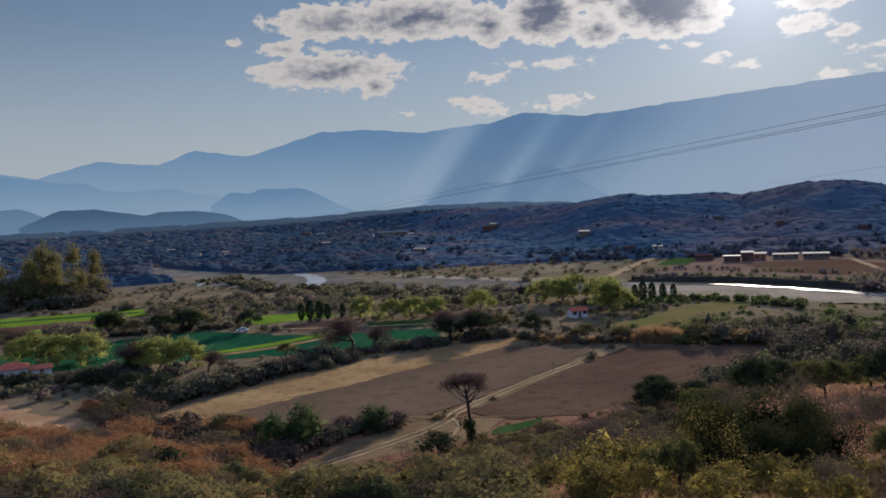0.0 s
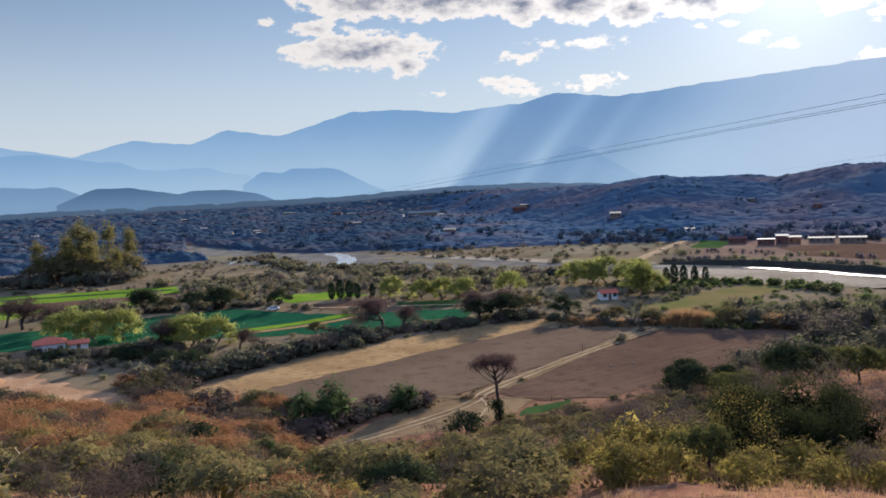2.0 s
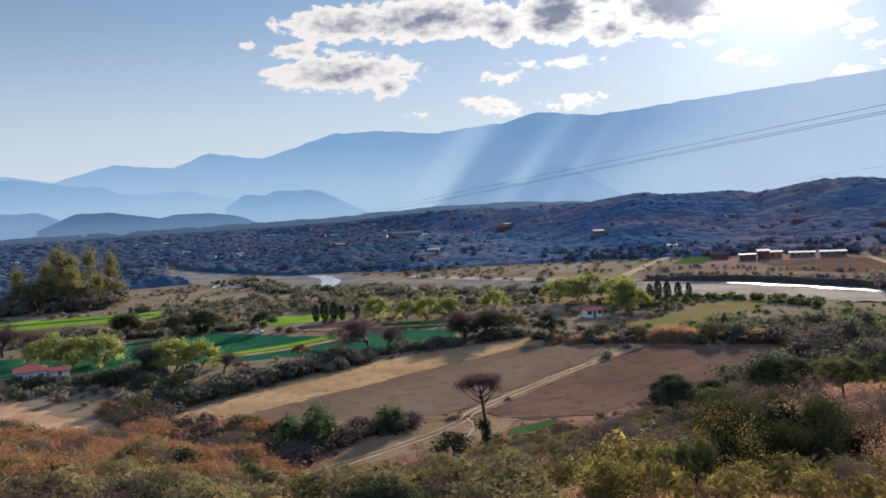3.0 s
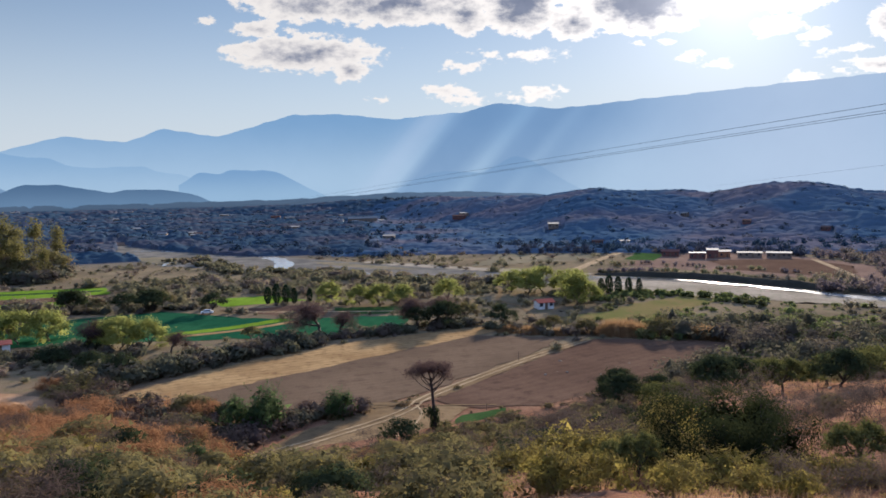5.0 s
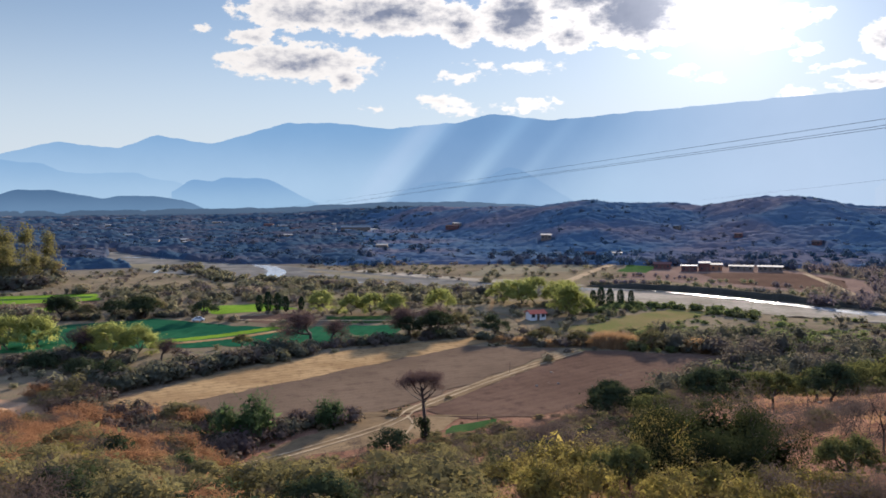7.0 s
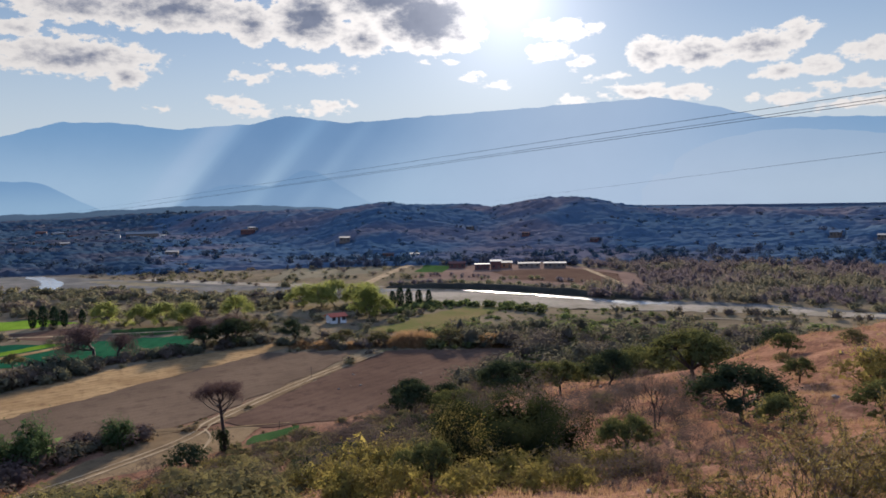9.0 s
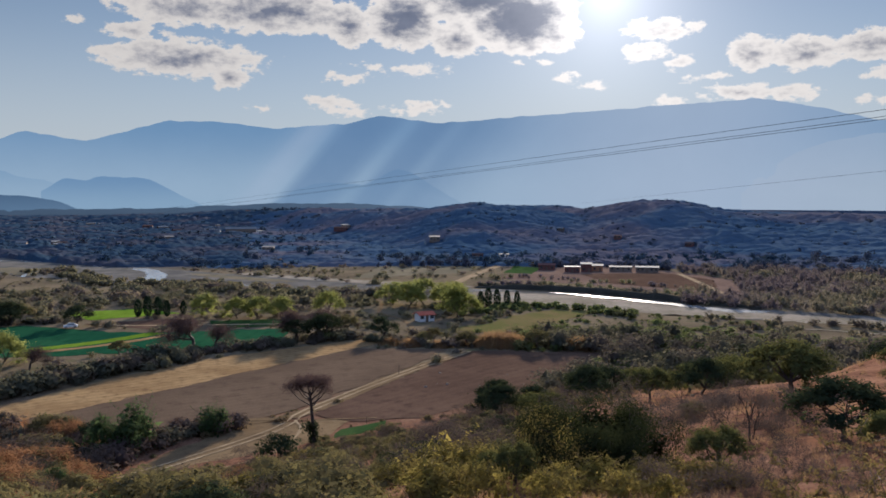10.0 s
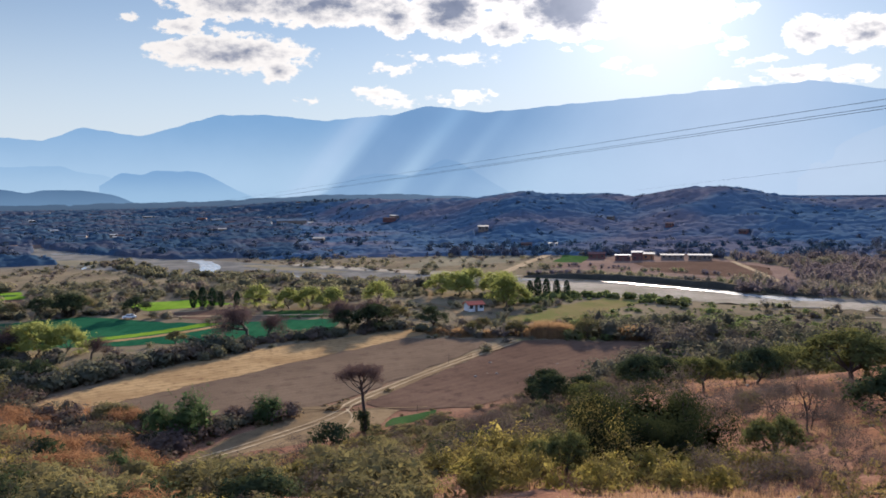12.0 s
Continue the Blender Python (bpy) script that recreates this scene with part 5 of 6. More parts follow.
def near_bush(x, y, seed, tall, reach, count=46):
    """Thorny bush beside the viewpoint: long arching twigs set with small leaves."""
    rng = np.random.RandomState(seed)
    thing = tagged(new("thorny_bush"), "sprawling thorny bush with small yellow-green leaves", "shrub", "thorny bushes beside the viewpoint")
    wood, green = Geo(), Geo()
    for _ in range(count):
        a, f = rng.rand() * 6.283, 0.3 + 0.7 * rng.rand()
        r = reach * (0.15 + 0.6 * rng.rand())
        ox, oy = rng.randn(2) * reach * 0.33
        s = np.linspace(0, 1, 9)
        px = ox + math.cos(a) * r * s + np.cumsum(rng.randn(9)) * 0.07
        py = oy + math.sin(a) * r * s + np.cumsum(rng.randn(9)) * 0.07
        pz = tall * f * (1.7 * s - 0.75 * s * s) - 0.2 + np.cumsum(rng.randn(9)) * 0.02
        line = np.stack([px, py, pz], 1)
        wood.tube(line, np.linspace(0.014, 0.004, 9), 4)
        for _ in range(9):
            i = rng.randint(2, 8)
            way = rng.randn(3) * (0.5, 0.5, 0.35) + (math.cos(a) * 0.25, math.sin(a) * 0.25, 0.3)
            end = line[i] + way * (0.25 + 0.35 * rng.rand())
            wood.tube([line[i], (line[i] + end) / 2 + rng.randn(3) * 0.02, end], (0.010, 0.007, 0.003), 3)
            k = 24
            t = rng.rand(k, 1)
            green.leaves(rng, line[i] + (end - line[i]) * t + rng.randn(k, 3) * 0.028, 0.056, 0.45)
        t = 2 + rng.rand(26) * 6
        c = np.stack([np.interp(t, np.arange(9), line[:, j]) for j in range(3)], 1) + rng.randn(26, 3) * 0.025
        green.leaves(rng, c, 0.045, 0.45)
    part("stem", wood, "bark", thing)
    part("crown", green, "yellow_brown", thing)
    thing.matrix_basis = pose(x, y, float(height(x, y)) - 0.05, 0, 0, 0)
    return thing


near_bush(12.6, 13.0, 5, 2.5, 2.6, 60)
near_bush(15.4, 12.4, 6, 2.9, 2.4, 54)
near_bush(10.2, 14.2, 7, 1.7, 2.0, 40)
near_bush(16.0, 16.5, 8, 2.0, 2.2, 44)


def thorny_sprig(x, y):
    """Dry, sunlit twigs of a low thorn plant, leaning in beside the viewpoint."""
    rng = np.random.RandomState(19)
    thing = tagged(new("thorny_sprig"), "dry sunlit thorny twigs with a few small leaves", "shrub")
    wood, green = Geo(), Geo()
    foot = float(height(x, y))
    for line in ([(0, 0, -0.2), (0.02, 0.0, 0.9), (0.10, 0.03, 1.55), (0.20, 0.06, 1.78), (0.34, 0.12, 1.92)], [(0, 0, -0.2), (0.03, 0, 0.9), (0.07, 0.02, 1.6), (0.07, 0.02, 1.98)],
                 [(0, 0, -0.2), (0.06, 0, 0.8), (0.18, 0.02, 1.50), (0.36, 0.08, 1.62), (0.54, 0.16, 1.64)], [(0, 0, -0.2), (-0.1, 0.05, 0.8), (-0.2, 0.1, 1.7)]):
        pts = np.array([tuple(q) for q in smooth_line(line, 0.06)])
        pts[1:] += rng.randn(len(pts) - 1, 3) * 0.006
        wood.tube(pts, np.linspace(0.007, 0.002, len(pts)), 5)
        for i in range(len(pts) // 2, len(pts) - 1):
            for _ in range(2):
                way = rng.randn(3) * 0.6 + (0.5, 0.1, 0.5)
                end = pts[i] + way * 0.035
                wood.tube([pts[i], end], (0.0035, 0.001), 3)
                if rng.rand() < 0.6:
                    green.leaves(rng, end + rng.randn(2, 3) * 0.008, 0.026, 0.45)
    part("stem", wood, "dry_twig", thing)
    tagged(part("leaf_cluster", green, "yellow_brown", thing), kind="stuff")
    thing.matrix_basis = pose(x, y, foot, 0, 0, 0) @ Matrix.Diagonal((1, 1, 0.973, 1))
    return thing


thorny_sprig(-2.35, 3.34)


# ---- belts of scrub ----
def clear_of(x, y, pad=0.0):
    free = np.ones(np.shape(x), bool)
    for poly in LAID:
        free &= ~inside(x, y, poly)
    return free


def scatter(rng, count, az, dist):
    """Places strewn evenly over a sector of the land."""
    a = np.radians(az[0] + (az[1] - az[0]) * rng.rand(count))
    d = np.sqrt(dist[0] ** 2 + (dist[1] ** 2 - dist[0] ** 2) * rng.rand(count))
    return d * np.sin(a), d * np.cos(a)


def belt(count, az, dist, mixture, tall, seed, gaps=0.0, wide=1.2):
    rng = np.random.RandomState(seed)
    xs, ys = scatter(rng, count, az, dist)
    keep = clear_of(xs, ys) & (waves(xs, ys, 14, seed + 50, 2) > gaps)
    names, weights = zip(*mixture)
    p = np.array(weights, float) / sum(weights)
    for x, y in zip(xs[keep], ys[keep]):
        if math.hypot(x - 3, y - 124) < 5 or math.hypot(x - 13.5, y - 33) < 7.5:
            continue
        plant(names[rng.choice(len(names), p=p)], float(x), float(y), tall[0] + (tall[1] - tall[0]) * rng.rand() ** 1.5, seed, wide)


belt(300, (-35, 3), (25, 104), [("shrub", 7), ("twiggy_shrub", 1.8), ("dark_shrub", 1.0), ("yellow_shrub", 1.6), ("rust_shrub", 0.4)], (1.0, 2.8), 61, -0.9, 1.35)
belt(45, (-35, -17), (72, 128), [("rust_shrub", 5), ("twiggy_shrub", 2)], (1.8, 3.4), 66, -0.7, 1.3)
belt(130, (-35, -14), (90, 178), [("rust_shrub", 2.5), ("shrub", 5), ("twiggy_shrub", 3), ("dark_shrub", 1.5)], (1.6, 4.2), 62, -0.7, 1.4)
belt(130, (2, 20), (44, 128), [("shrub", 5), ("dark_shrub", 1), ("twiggy_shrub", 3)], (1.0, 2.4), 63, -0.8, 1.35)
belt(30, (20, 48), (30, 92), [("shrub", 2), ("twiggy_shrub", 4)], (0.5, 1.3), 64, -0.2, 1.3)
belt(44, (20, 40), (95, 158), [("thorn_tree", 2), ("dark_thorn_tree", 1), ("dark_shrub", 1), ("shrub", 1), ("olive_tree", 1)], (2.4, 5.0), 65, -0.6, 1.25)


# ---- woods and far scrub ----
def clump(seed, leaves_in, size, squash=0.75, up=0.2, inner=0.62):
    """A bush or small crown: a lumpy inner mass under loose leaves. Corners, faces of four, and shading directions."""
    rng = np.random.RandomState(seed)
    g = Geo()
    k = 5
    a = np.arange(k) * 6.2832 / k + rng.rand()
    rings = []
    for z, r in ((-0.32, 0.34), (0.10, 0.38), (0.38, 0.10)):
        rr = inner * r * (0.75 + 0.5 * rng.rand(k))
        z = z * inner
        rings.append(np.stack([rr * np.cos(a), rr * np.sin(a), (z + 0.08 * rng.randn(k)) * squash * 1.25 + 0.40], 1))
    body = np.concatenate(rings)
    out = body - (0, 0, 0.25)
    out = out / np.linalg.norm(out, axis=1, keepdims=True) * 0.8 + (0, 0, 1.6 * up)
    g.put(body, grid_faces(3, k, True), out / np.linalg.norm(out, axis=1, keepdims=True))
    c = rng.randn(leaves_in, 3)
    c /= np.linalg.norm(c, axis=1, keepdims=True)
    c *= (0.58 + 0.6 * rng.rand(leaves_in, 1) ** 1.6) * (0.5, 0.5, 0.5 * squash)
    c += rng.randn(3) * 0.05
    c[:, 2] += 0.42
    g.leaves(rng, c, size, 0.8, 0.0, np.array([0, 0, 0.25]), up, 0.13)
    quads = np.concatenate(g.q)
    return g.arrays()[0], np.concatenate(g.normals), np.concatenate([quads[:, :3], quads[:, [0, 2, 3]], *g.t])


def woods(name, label, az, dist, count, tall, mat, seed, gaps=-0.3, leaves_in=30, size=0.34, field=40, wide=1.2, up=0.25, inner=0.58):
    """Far scrub or woodland that nobody could count, as one sheet of foliage clumps."""
    rng = np.random.RandomState(seed)
    xs, ys = scatter(rng, count, az, dist)
    keep = clear_of(xs, ys) & (waves(xs, ys, field, seed + 9, 3) > gaps)
    xs, ys = xs[keep], ys[keep]
    zs = height(xs, ys)
    forms = [clump(seed + i, leaves_in, size, 0.75, up, inner) for i in range(8)]
    h = tall[0] + (tall[1] - tall[0]) * rng.rand(len(xs)) ** 2
    verts, shaded, faces, count = [], [], [], 0
    for i, (x, y, z) in enumerate(zip(xs, ys, zs)):
        f, g, q = forms[rng.randint(8)]
        a = rng.rand() * 6.283
        c, s = math.cos(a), math.sin(a)
        w = h[i] * wide * (0.8 + 0.5 * rng.rand())
        verts.append(np.stack([(f[:, 0] * c - f[:, 1] * s) * w + x, (f[:, 0] * s + f[:, 1] * c) * w + y, f[:, 2] * h[i] + z - 0.1], 1))
        shaded.append(np.stack([g[:, 0] * c - g[:, 1] * s, g[:, 0] * s + g[:, 1] * c, g[:, 2]], 1))
        faces.append(q + count)
        count += len(f)
    v = np.concatenate(verts)
    return tagged(mesh_object(name, v, np.concatenate(faces), MAT[mat], True, np.concatenate(shaded)), label, "woods", kind="stuff")


def hedge(name, label, points, count, across, tall, mat, seed, leaves_in=100, size=0.23):
    """A dense row of bushes along a line, as one sheet."""
    rng = np.random.RandomState(seed)
    line = np.array([tuple(p) for p in smooth_line(points)])
    t = rng.rand(count) * (len(line) - 1)
    xs = np.interp(t, np.arange(len(line)), line[:, 0]) + rng.randn(count) * across
    ys = np.interp(t, np.arange(len(line)), line[:, 1]) + rng.randn(count) * across
    forms = [clump(seed + i, leaves_in, size) for i in range(6)]
    verts, shaded, faces, count = [], [], [], 0
    for x, y in zip(xs, ys):
        f, g, q = forms[rng.randint(6)]
        h = tall * (0.55 + 0.6 * rng.rand())
        verts.append(f * (h * 1.25, h * 1.25, h) + (x, y, float(height(x, y)) - 0.1))
        shaded.append(g)
        faces.append(q + count)
        count += len(f)
    v = np.concatenate(verts)
    return tagged(mesh_object(name, v, np.concatenate(faces), MAT[mat], True, np.concatenate(shaded)), label, "hedge", kind="stuff")


def grass(name, label, az, dist, count, tall, mat, seed, gaps=-0.2):
    """Dry grass and low brush, tuft by tuft, in one sheet."""
    rng = np.random.RandomState(seed)
    xs, ys = scatter(rng, count, az, dist)
    keep = clear_of(xs, ys) & (waves(xs, ys, 6, seed, 3) > gaps)
    xs, ys = xs[keep], ys[keep]
    roots = np.repeat(np.stack([xs, ys, height(xs, ys) - 0.03], 1), 9, 0)
    roots = roots + rng.randn(*roots.shape) * (0.12, 0.12, 0.0)
    g = Geo()
    g.blades(rng, roots, tall, 0.05 * tall + 0.012, 0.35)
    return tagged(g.mesh(name, MAT[mat]), label, "grass", kind="stuff")


# ---- buildings ----
def box(bm, x0, y0, z0, x1, y1, z1):
    v = [bm.verts.new((x, y, z)) for z in (z0, z1) for y in (y0, y1) for x in (x0, x1)]
    for f in ((0, 2, 3, 1), (4, 5, 7, 6), (0, 1, 5, 4), (1, 3, 7, 5), (3, 2, 6, 7), (2, 0, 4, 6)):
        bm.faces.new([v[i] for i in f])


def solid(name, bm, mat, parent, label=""):
    me = bpy.data.meshes.new(name)
    bmesh.ops.recalc_face_normals(bm, faces=bm.faces[:])
    bm.to_mesh(me), bm.free()
    me.materials.append(MAT[mat])
    ob = new(name, me)
    ob.parent = parent
    return tagged(ob, label)


def slab(points, thick=0.14):
    """A roof plane with thickness."""
    bm = bmesh.new()
    lo, hi = [bm.verts.new(p) for p in points], [bm.verts.new((p[0], p[1], p[2] + thick)) for p in points]
    bm.faces.new(lo), bm.faces.new(hi)
    for i in range(len(points)):
        j = (i + 1) % len(points)
        bm.faces.new((lo[i], lo[j], hi[j], hi[i]))
    return bm


def house(label, x, y, w, d, h, turn, wall="white_wall", roof="tile_roof", style="gable", windows=2, group="", name="house", pitch=0.35, clear=0.0):
    """Walls, roof planes, door and windows; the front faces -y before the turn."""
    z = float(max(height(x, y), height(x + w / 2, y), height(x - w / 2, y)))
    thing = tagged(new(name), label, "house", group)
    bm = bmesh.new()
    box(bm, -w / 2, -d / 2, -1.5, w / 2, d / 2, h)
    rise, o = d / 2 * pitch, 0.45
    if style == "gable":
        for s in (-1, 1):
            a, b, c = bm.verts.new((s * w / 2, -d / 2, h)), bm.verts.new((s * w / 2, d / 2, h)), bm.verts.new((s * w / 2, 0, h + rise))
            e = bm.verts.new((s * (w / 2 - 0.2), 0, h))
            bm.faces.new((a, b, c)), bm.faces.new((a, b, e))
    solid("wall", bm, wall, thing)
    drop = o * pitch
    if style == "gable":
        for s in (-1, 1):
            solid("roof", slab([(-w / 2 - o, s * (d / 2 + o), h - drop), (w / 2 + o, s * (d / 2 + o), h - drop), (w / 2 + o, 0, h + rise), (-w / 2 - o, 0, h + rise)]), roof, thing)
    elif style == "hip":
        k = w / 2 - d / 2 * 0.8
        W, D = w / 2 + o, d / 2 + o
        for pts in ([(-W, -D, h - drop), (W, -D, h - drop), (k, 0, h + rise), (-k, 0, h + rise)], [(W, D, h - drop), (-W, D, h - drop), (-k, 0, h + rise), (k, 0, h + rise)],
                    [(W, -D, h - drop), (W, D, h - drop), (k, 0, h + rise)], [(-W, D, h - drop), (-W, -D, h - drop), (-k, 0, h + rise)]):
            solid("roof", slab(pts), roof, thing)
    else:
        lift = d * 0.12 if style == "shed" else 0.0
        solid("roof", slab([(-w / 2 - o, -d / 2 - o, h + 0.02), (w / 2 + o, -d / 2 - o, h + 0.02), (w / 2 + o, d / 2 + o, h + 0.02 + lift), (-w / 2 - o, d / 2 + o, h + 0.02 + lift)], 0.18), roof, thing)
    storeys = max(1, int(h / 2.7))
    for st in range(storeys):
        for i in range(windows):
            cx = -w / 2 + w * (i + 0.5) / windows
            if st == 0 and i == windows // 2:
                bm = bmesh.new()
                box(bm, cx - 0.45, -d / 2 - 0.05, 0.0, cx + 0.45, -d / 2 + 0.04, 2.05)
                solid("door", bm, "frame_wood", thing)
                continue
            bm = bmesh.new()
            z0 = st * 2.7 + 1.0
            for bx in ((cx - 0.6, z0 - 0.08, cx + 0.6, z0), (cx - 0.6, z0 + 1.1, cx + 0.6, z0 + 1.18), (cx - 0.6, z0, cx - 0.52, z0 + 1.1), (cx + 0.52, z0, cx + 0.6, z0 + 1.1)):
                box(bm, bx[0], -d / 2 - 0.06, bx[1], bx[2], -d / 2 + 0.03, bx[3])
            frame_ob = solid("window", bm, "frame_wood", thing)
            bm = bmesh.new()
            box(bm, cx - 0.52, -d / 2 - 0.02, z0, cx + 0.52, -d / 2 + 0.02, z0 + 1.1)
            solid("pane", bm, "glass", frame_ob)
    thing.matrix_basis = pose(x, y, z, 0, 0, turn)
    r = math.hypot(x, y)
    ux, uy, half = x / r, y / r, 0.6 * w + 2
    if clear:
        LAID.append([(x - uy * half + ux * d, y + ux * half + uy * d), (x + uy * half + ux * d, y - ux * half + uy * d),
                     (x + uy * half - ux * clear, y - ux * half - uy * clear), (x - uy * half - ux * clear, y + ux * half - uy * clear)])
    return thing


house("small white farmhouse with a red tiled roof", 41.0, 250, 5.0, 4.2, 2.2, 14, "white_wall", "tile_roof", "gable", 3, clear=16)
house("white house with a red hipped tile roof", -107.5, 195.5, 7.0, 6.5, 3.0, 28, "white_wall", "tile_roof", "hip", 3, pitch=0.36, clear=14)
house("low red-roofed lean-to beside the house", -101.6, 198.2, 4.5, 3.5, 2.0, 28, "white_wall", "tile_roof", "shed", 1, clear=3)
FARM = "farm buildings beyond the river"
house("red brick farm building with tin roof", 141, 433, 9, 5, 2.8, -18, "brick_wall", "brick_wall", "gable", 3, FARM, clear=20)
house("unfinished red brick farmhouse with open rooms", 150, 416, 8, 5, 3.0, -18, "brick_wall", "concrete", "flat", 3, FARM, clear=20)
house("tall red brick house with a white flat roof", 158.5, 417, 5.5, 5, 4.2, -18, "brick_wall", "pale_roof", "shed", 2, FARM, clear=20)
house("orange-walled barn with a pale tin roof", 166, 420, 6.0, 5, 3.0, -20, "orange_wall", "tin_roof", "shed", 2, FARM, clear=20)
house("long low shed with a rusty tin roof", 178, 416, 12, 4, 2.3, -22, "adobe_wall", "tin_roof", "shed", 4, FARM, clear=20)
house("long low shed with a white tin roof", 190.5, 409, 12, 4, 2.5, -24, "adobe_wall", "pale_roof", "shed", 5, FARM, clear=20)
house("small white outbuilding beside a field", 103, 537, 4, 3.5, 2.4, -10, "white_wall", "tin_roof", "gable", 2, FARM, clear=20)
house("red-roofed farmhouse beside the far road", 124, 532, 7, 4, 2.5, -12, "brick_wall", "old_tile", "gable", 3, FARM, clear=20)
house("low white-roofed shed beside the far road", 142, 530, 6, 3.5, 2.2, -12, "white_wall", "tin_roof", "shed", 3, FARM, clear=20)
house("large white hall with a pale tin roof", -66, 1072, 38, 14, 5.0, 4, "adobe_wall", "pale_roof", "gable", 9, "town buildings", pitch=0.3, clear=90)
rng = np.random.RandomState(12)
TOWN = [(-150, 1107, 12), (-176, 1158, 14), (-100, 1089, 14), (-19, 651, 9), (53, 899, 14), (59, 912, 9), (113, 638, 8), (250, 590, 5), (280, 532, 5), (431, 459, 7), (439, 426, 6), (231, 671, 5),
        (-324, 1480, 18), (-209, 1238, 14), (-177, 1263, 12), (-113, 1157, 12), (-596, 1700, 26), (-775, 2000, 26), (-930, 1778, 22), (-946, 1950, 20), (-323, 1392, 14), (-356, 643, 14), (-311, 915, 9)]
for x, y, w in TOWN + [(float(-rng.uniform(0.02, 0.62) * q), float(q), float(rng.uniform(5, 9))) for q in rng.uniform(750, 1700, 30)]:
    pale = rng.rand() * 0.85
    house("town house with pale walls and a tin roof" if pale < 0.6 else "town house with brick walls and red tile roof", x, y, w, min(7, w), (2.9 if w > 6 else 2.2) + 2.7 * (rng.rand() < 0.2 and w > 8), math.degrees(math.atan2(-x, y)) + rng.uniform(-25, 25),
          "white_wall" if pale < 0.06 else ("adobe_wall" if pale < 0.6 else "brick_wall"), ("pale_roof" if pale < 0.25 else "tin_roof") if pale < 0.6 else "old_tile", "shed" if rng.rand() < 0.5 else "gable", 3, "town houses", clear=0.035 * math.hypot(x, y))


# ---- woods ----
def crowns(x, y, cell, seed):
    """Height from 0 to 1 of rounded crowns standing one to a cell."""
    rng = np.random.RandomState(seed)
    jx, jy, size = rng.rand(64, 64), rng.rand(64, 64), 0.45 + 0.55 * rng.rand(64, 64)
    i, j = np.floor(x / cell).astype(int), np.floor(y / cell).astype(int)
    best = np.zeros(x.shape)
    for di in (-1, 0, 1):
        for dj in (-1, 0, 1):
            p, q = (i + di) % 64, (j + dj) % 64
            d2 = ((i + di + jx[p, q]) * cell - x) ** 2 + ((j + dj + jy[p, q]) * cell - y) ** 2
            r = cell * 0.85 * (0.6 + 0.4 * size[p, q])
            best = np.maximum(best, size[p, q] * np.sqrt(np.clip(1 - d2 / (r * r), 0, 1)))
    return best


def canopy(name, label, az, step, dist, rows, tall, mat, seed, thin=-0.8):
    """Closed woodland seen from far off: the rounded tops of its crowns as one sheet, sunk into the ground at clearings."""
    a = np.radians(np.arange(az[0], az[1] + step / 2, step))
    d = dist[0] * (dist[1] / dist[0]) ** (np.arange(rows) / (rows - 1))
    x, y = np.outer(d, np.sin(a)), np.outer(d, np.cos(a))
    far = np.clip(np.hypot(x, y) / 600, 0.8, 3.0)
    bumps = 0.65 * crowns(x, y, 8.5, seed) * (1 + 0.5 * waves(x, y, 70, seed + 2, 2)) + 0.40 * crowns(x, y, 4.2, seed + 1)
    thick = np.clip((waves(x, y, 55, seed + 3, 3) - thin) / 0.35, 0, 1)
    edge = np.minimum(1, np.minimum(np.arange(rows), np.arange(rows)[::-1]) / 4)[:, None]
    edge = edge * np.minimum(1, np.minimum(np.arange(len(a)), np.arange(len(a))[::-1]) / 20)[None, :]
    lift = tall * np.sqrt(far) * bumps * thick * edge
    z = height(x, y) + np.where(clear_of(x, y), lift + 0.4 * thick * edge - 0.15, -0.6)
    return tagged(mesh_object(name, np.stack([x, y, z], -1).reshape(-1, 3), grid_faces(rows, len(a))[:, ::-1], MAT[mat], True), label, "woods", kind="stuff")


# the far woods' blue leaf colours have the haze painted in
canopy("hill_woods", "dark scrub woods covering the far hills", (-6, 56), 0.13, (478, 1350), 330, 3.0, "hazed_hill_wood", 71, -1.2)
canopy("town_trees", "dark trees among the houses of the town", (-38, -1), 0.13, (500, 2400), 350, 4.2, "hazed_town_wood", 72, -0.8)
woods("hill_trees", "dark trees standing out of the hill woods", (-4, 54), (480, 1100), 3600, (2.2, 5.5), "hazed_dark_wood", 71, -0.15, 26, 0.24, 80, 1.1, 0.35, 0.65)
woods("hill_foot_trees", "dark wood at the foot of the far hills", (6, 52), (470, 560), 700, (3.5, 8.0), "hazed_dark_wood", 74, -0.5, 40, 0.20, 60, 0.9, 0.3, 0.6)
woods("town_trees", "dark trees among the houses of the town", (-34, 2), (520, 1700), 4200, (3.0, 8.5), "hazed_dark_wood", 73, -0.3, 26, 0.24, 90, 1.0, 0.35, 0.65)
woods("valley_scrub", "brown and olive scrub on the valley floor", (-34, 6), (292, 372), 900, (1.5, 5.5), "valley_wood", 74, -0.6, 110, 0.15, 40, 1.3, 0.3)
woods("valley_scrub", "low olive scrub towards the river", (-34, 4), (366, 480), 800, (0.7, 2.6), "valley_wood", 88, -0.5, 60, 0.2, 40, 1.6, 0.4)
woods("river_scrub", "dense brown scrub between field and river", (18, 46), (150, 228), 430, (2.2, 6.5), "river_wood", 75, -0.7, 230, 0.085, 30, 1.25, 0.22)
woods("green_river_scrub", "green scrub between field and river", (15, 44), (165, 245), 480, (1.2, 3.4), "valley_green", 79, -0.3, 110, 0.15, 30, 1.4, 0.35)
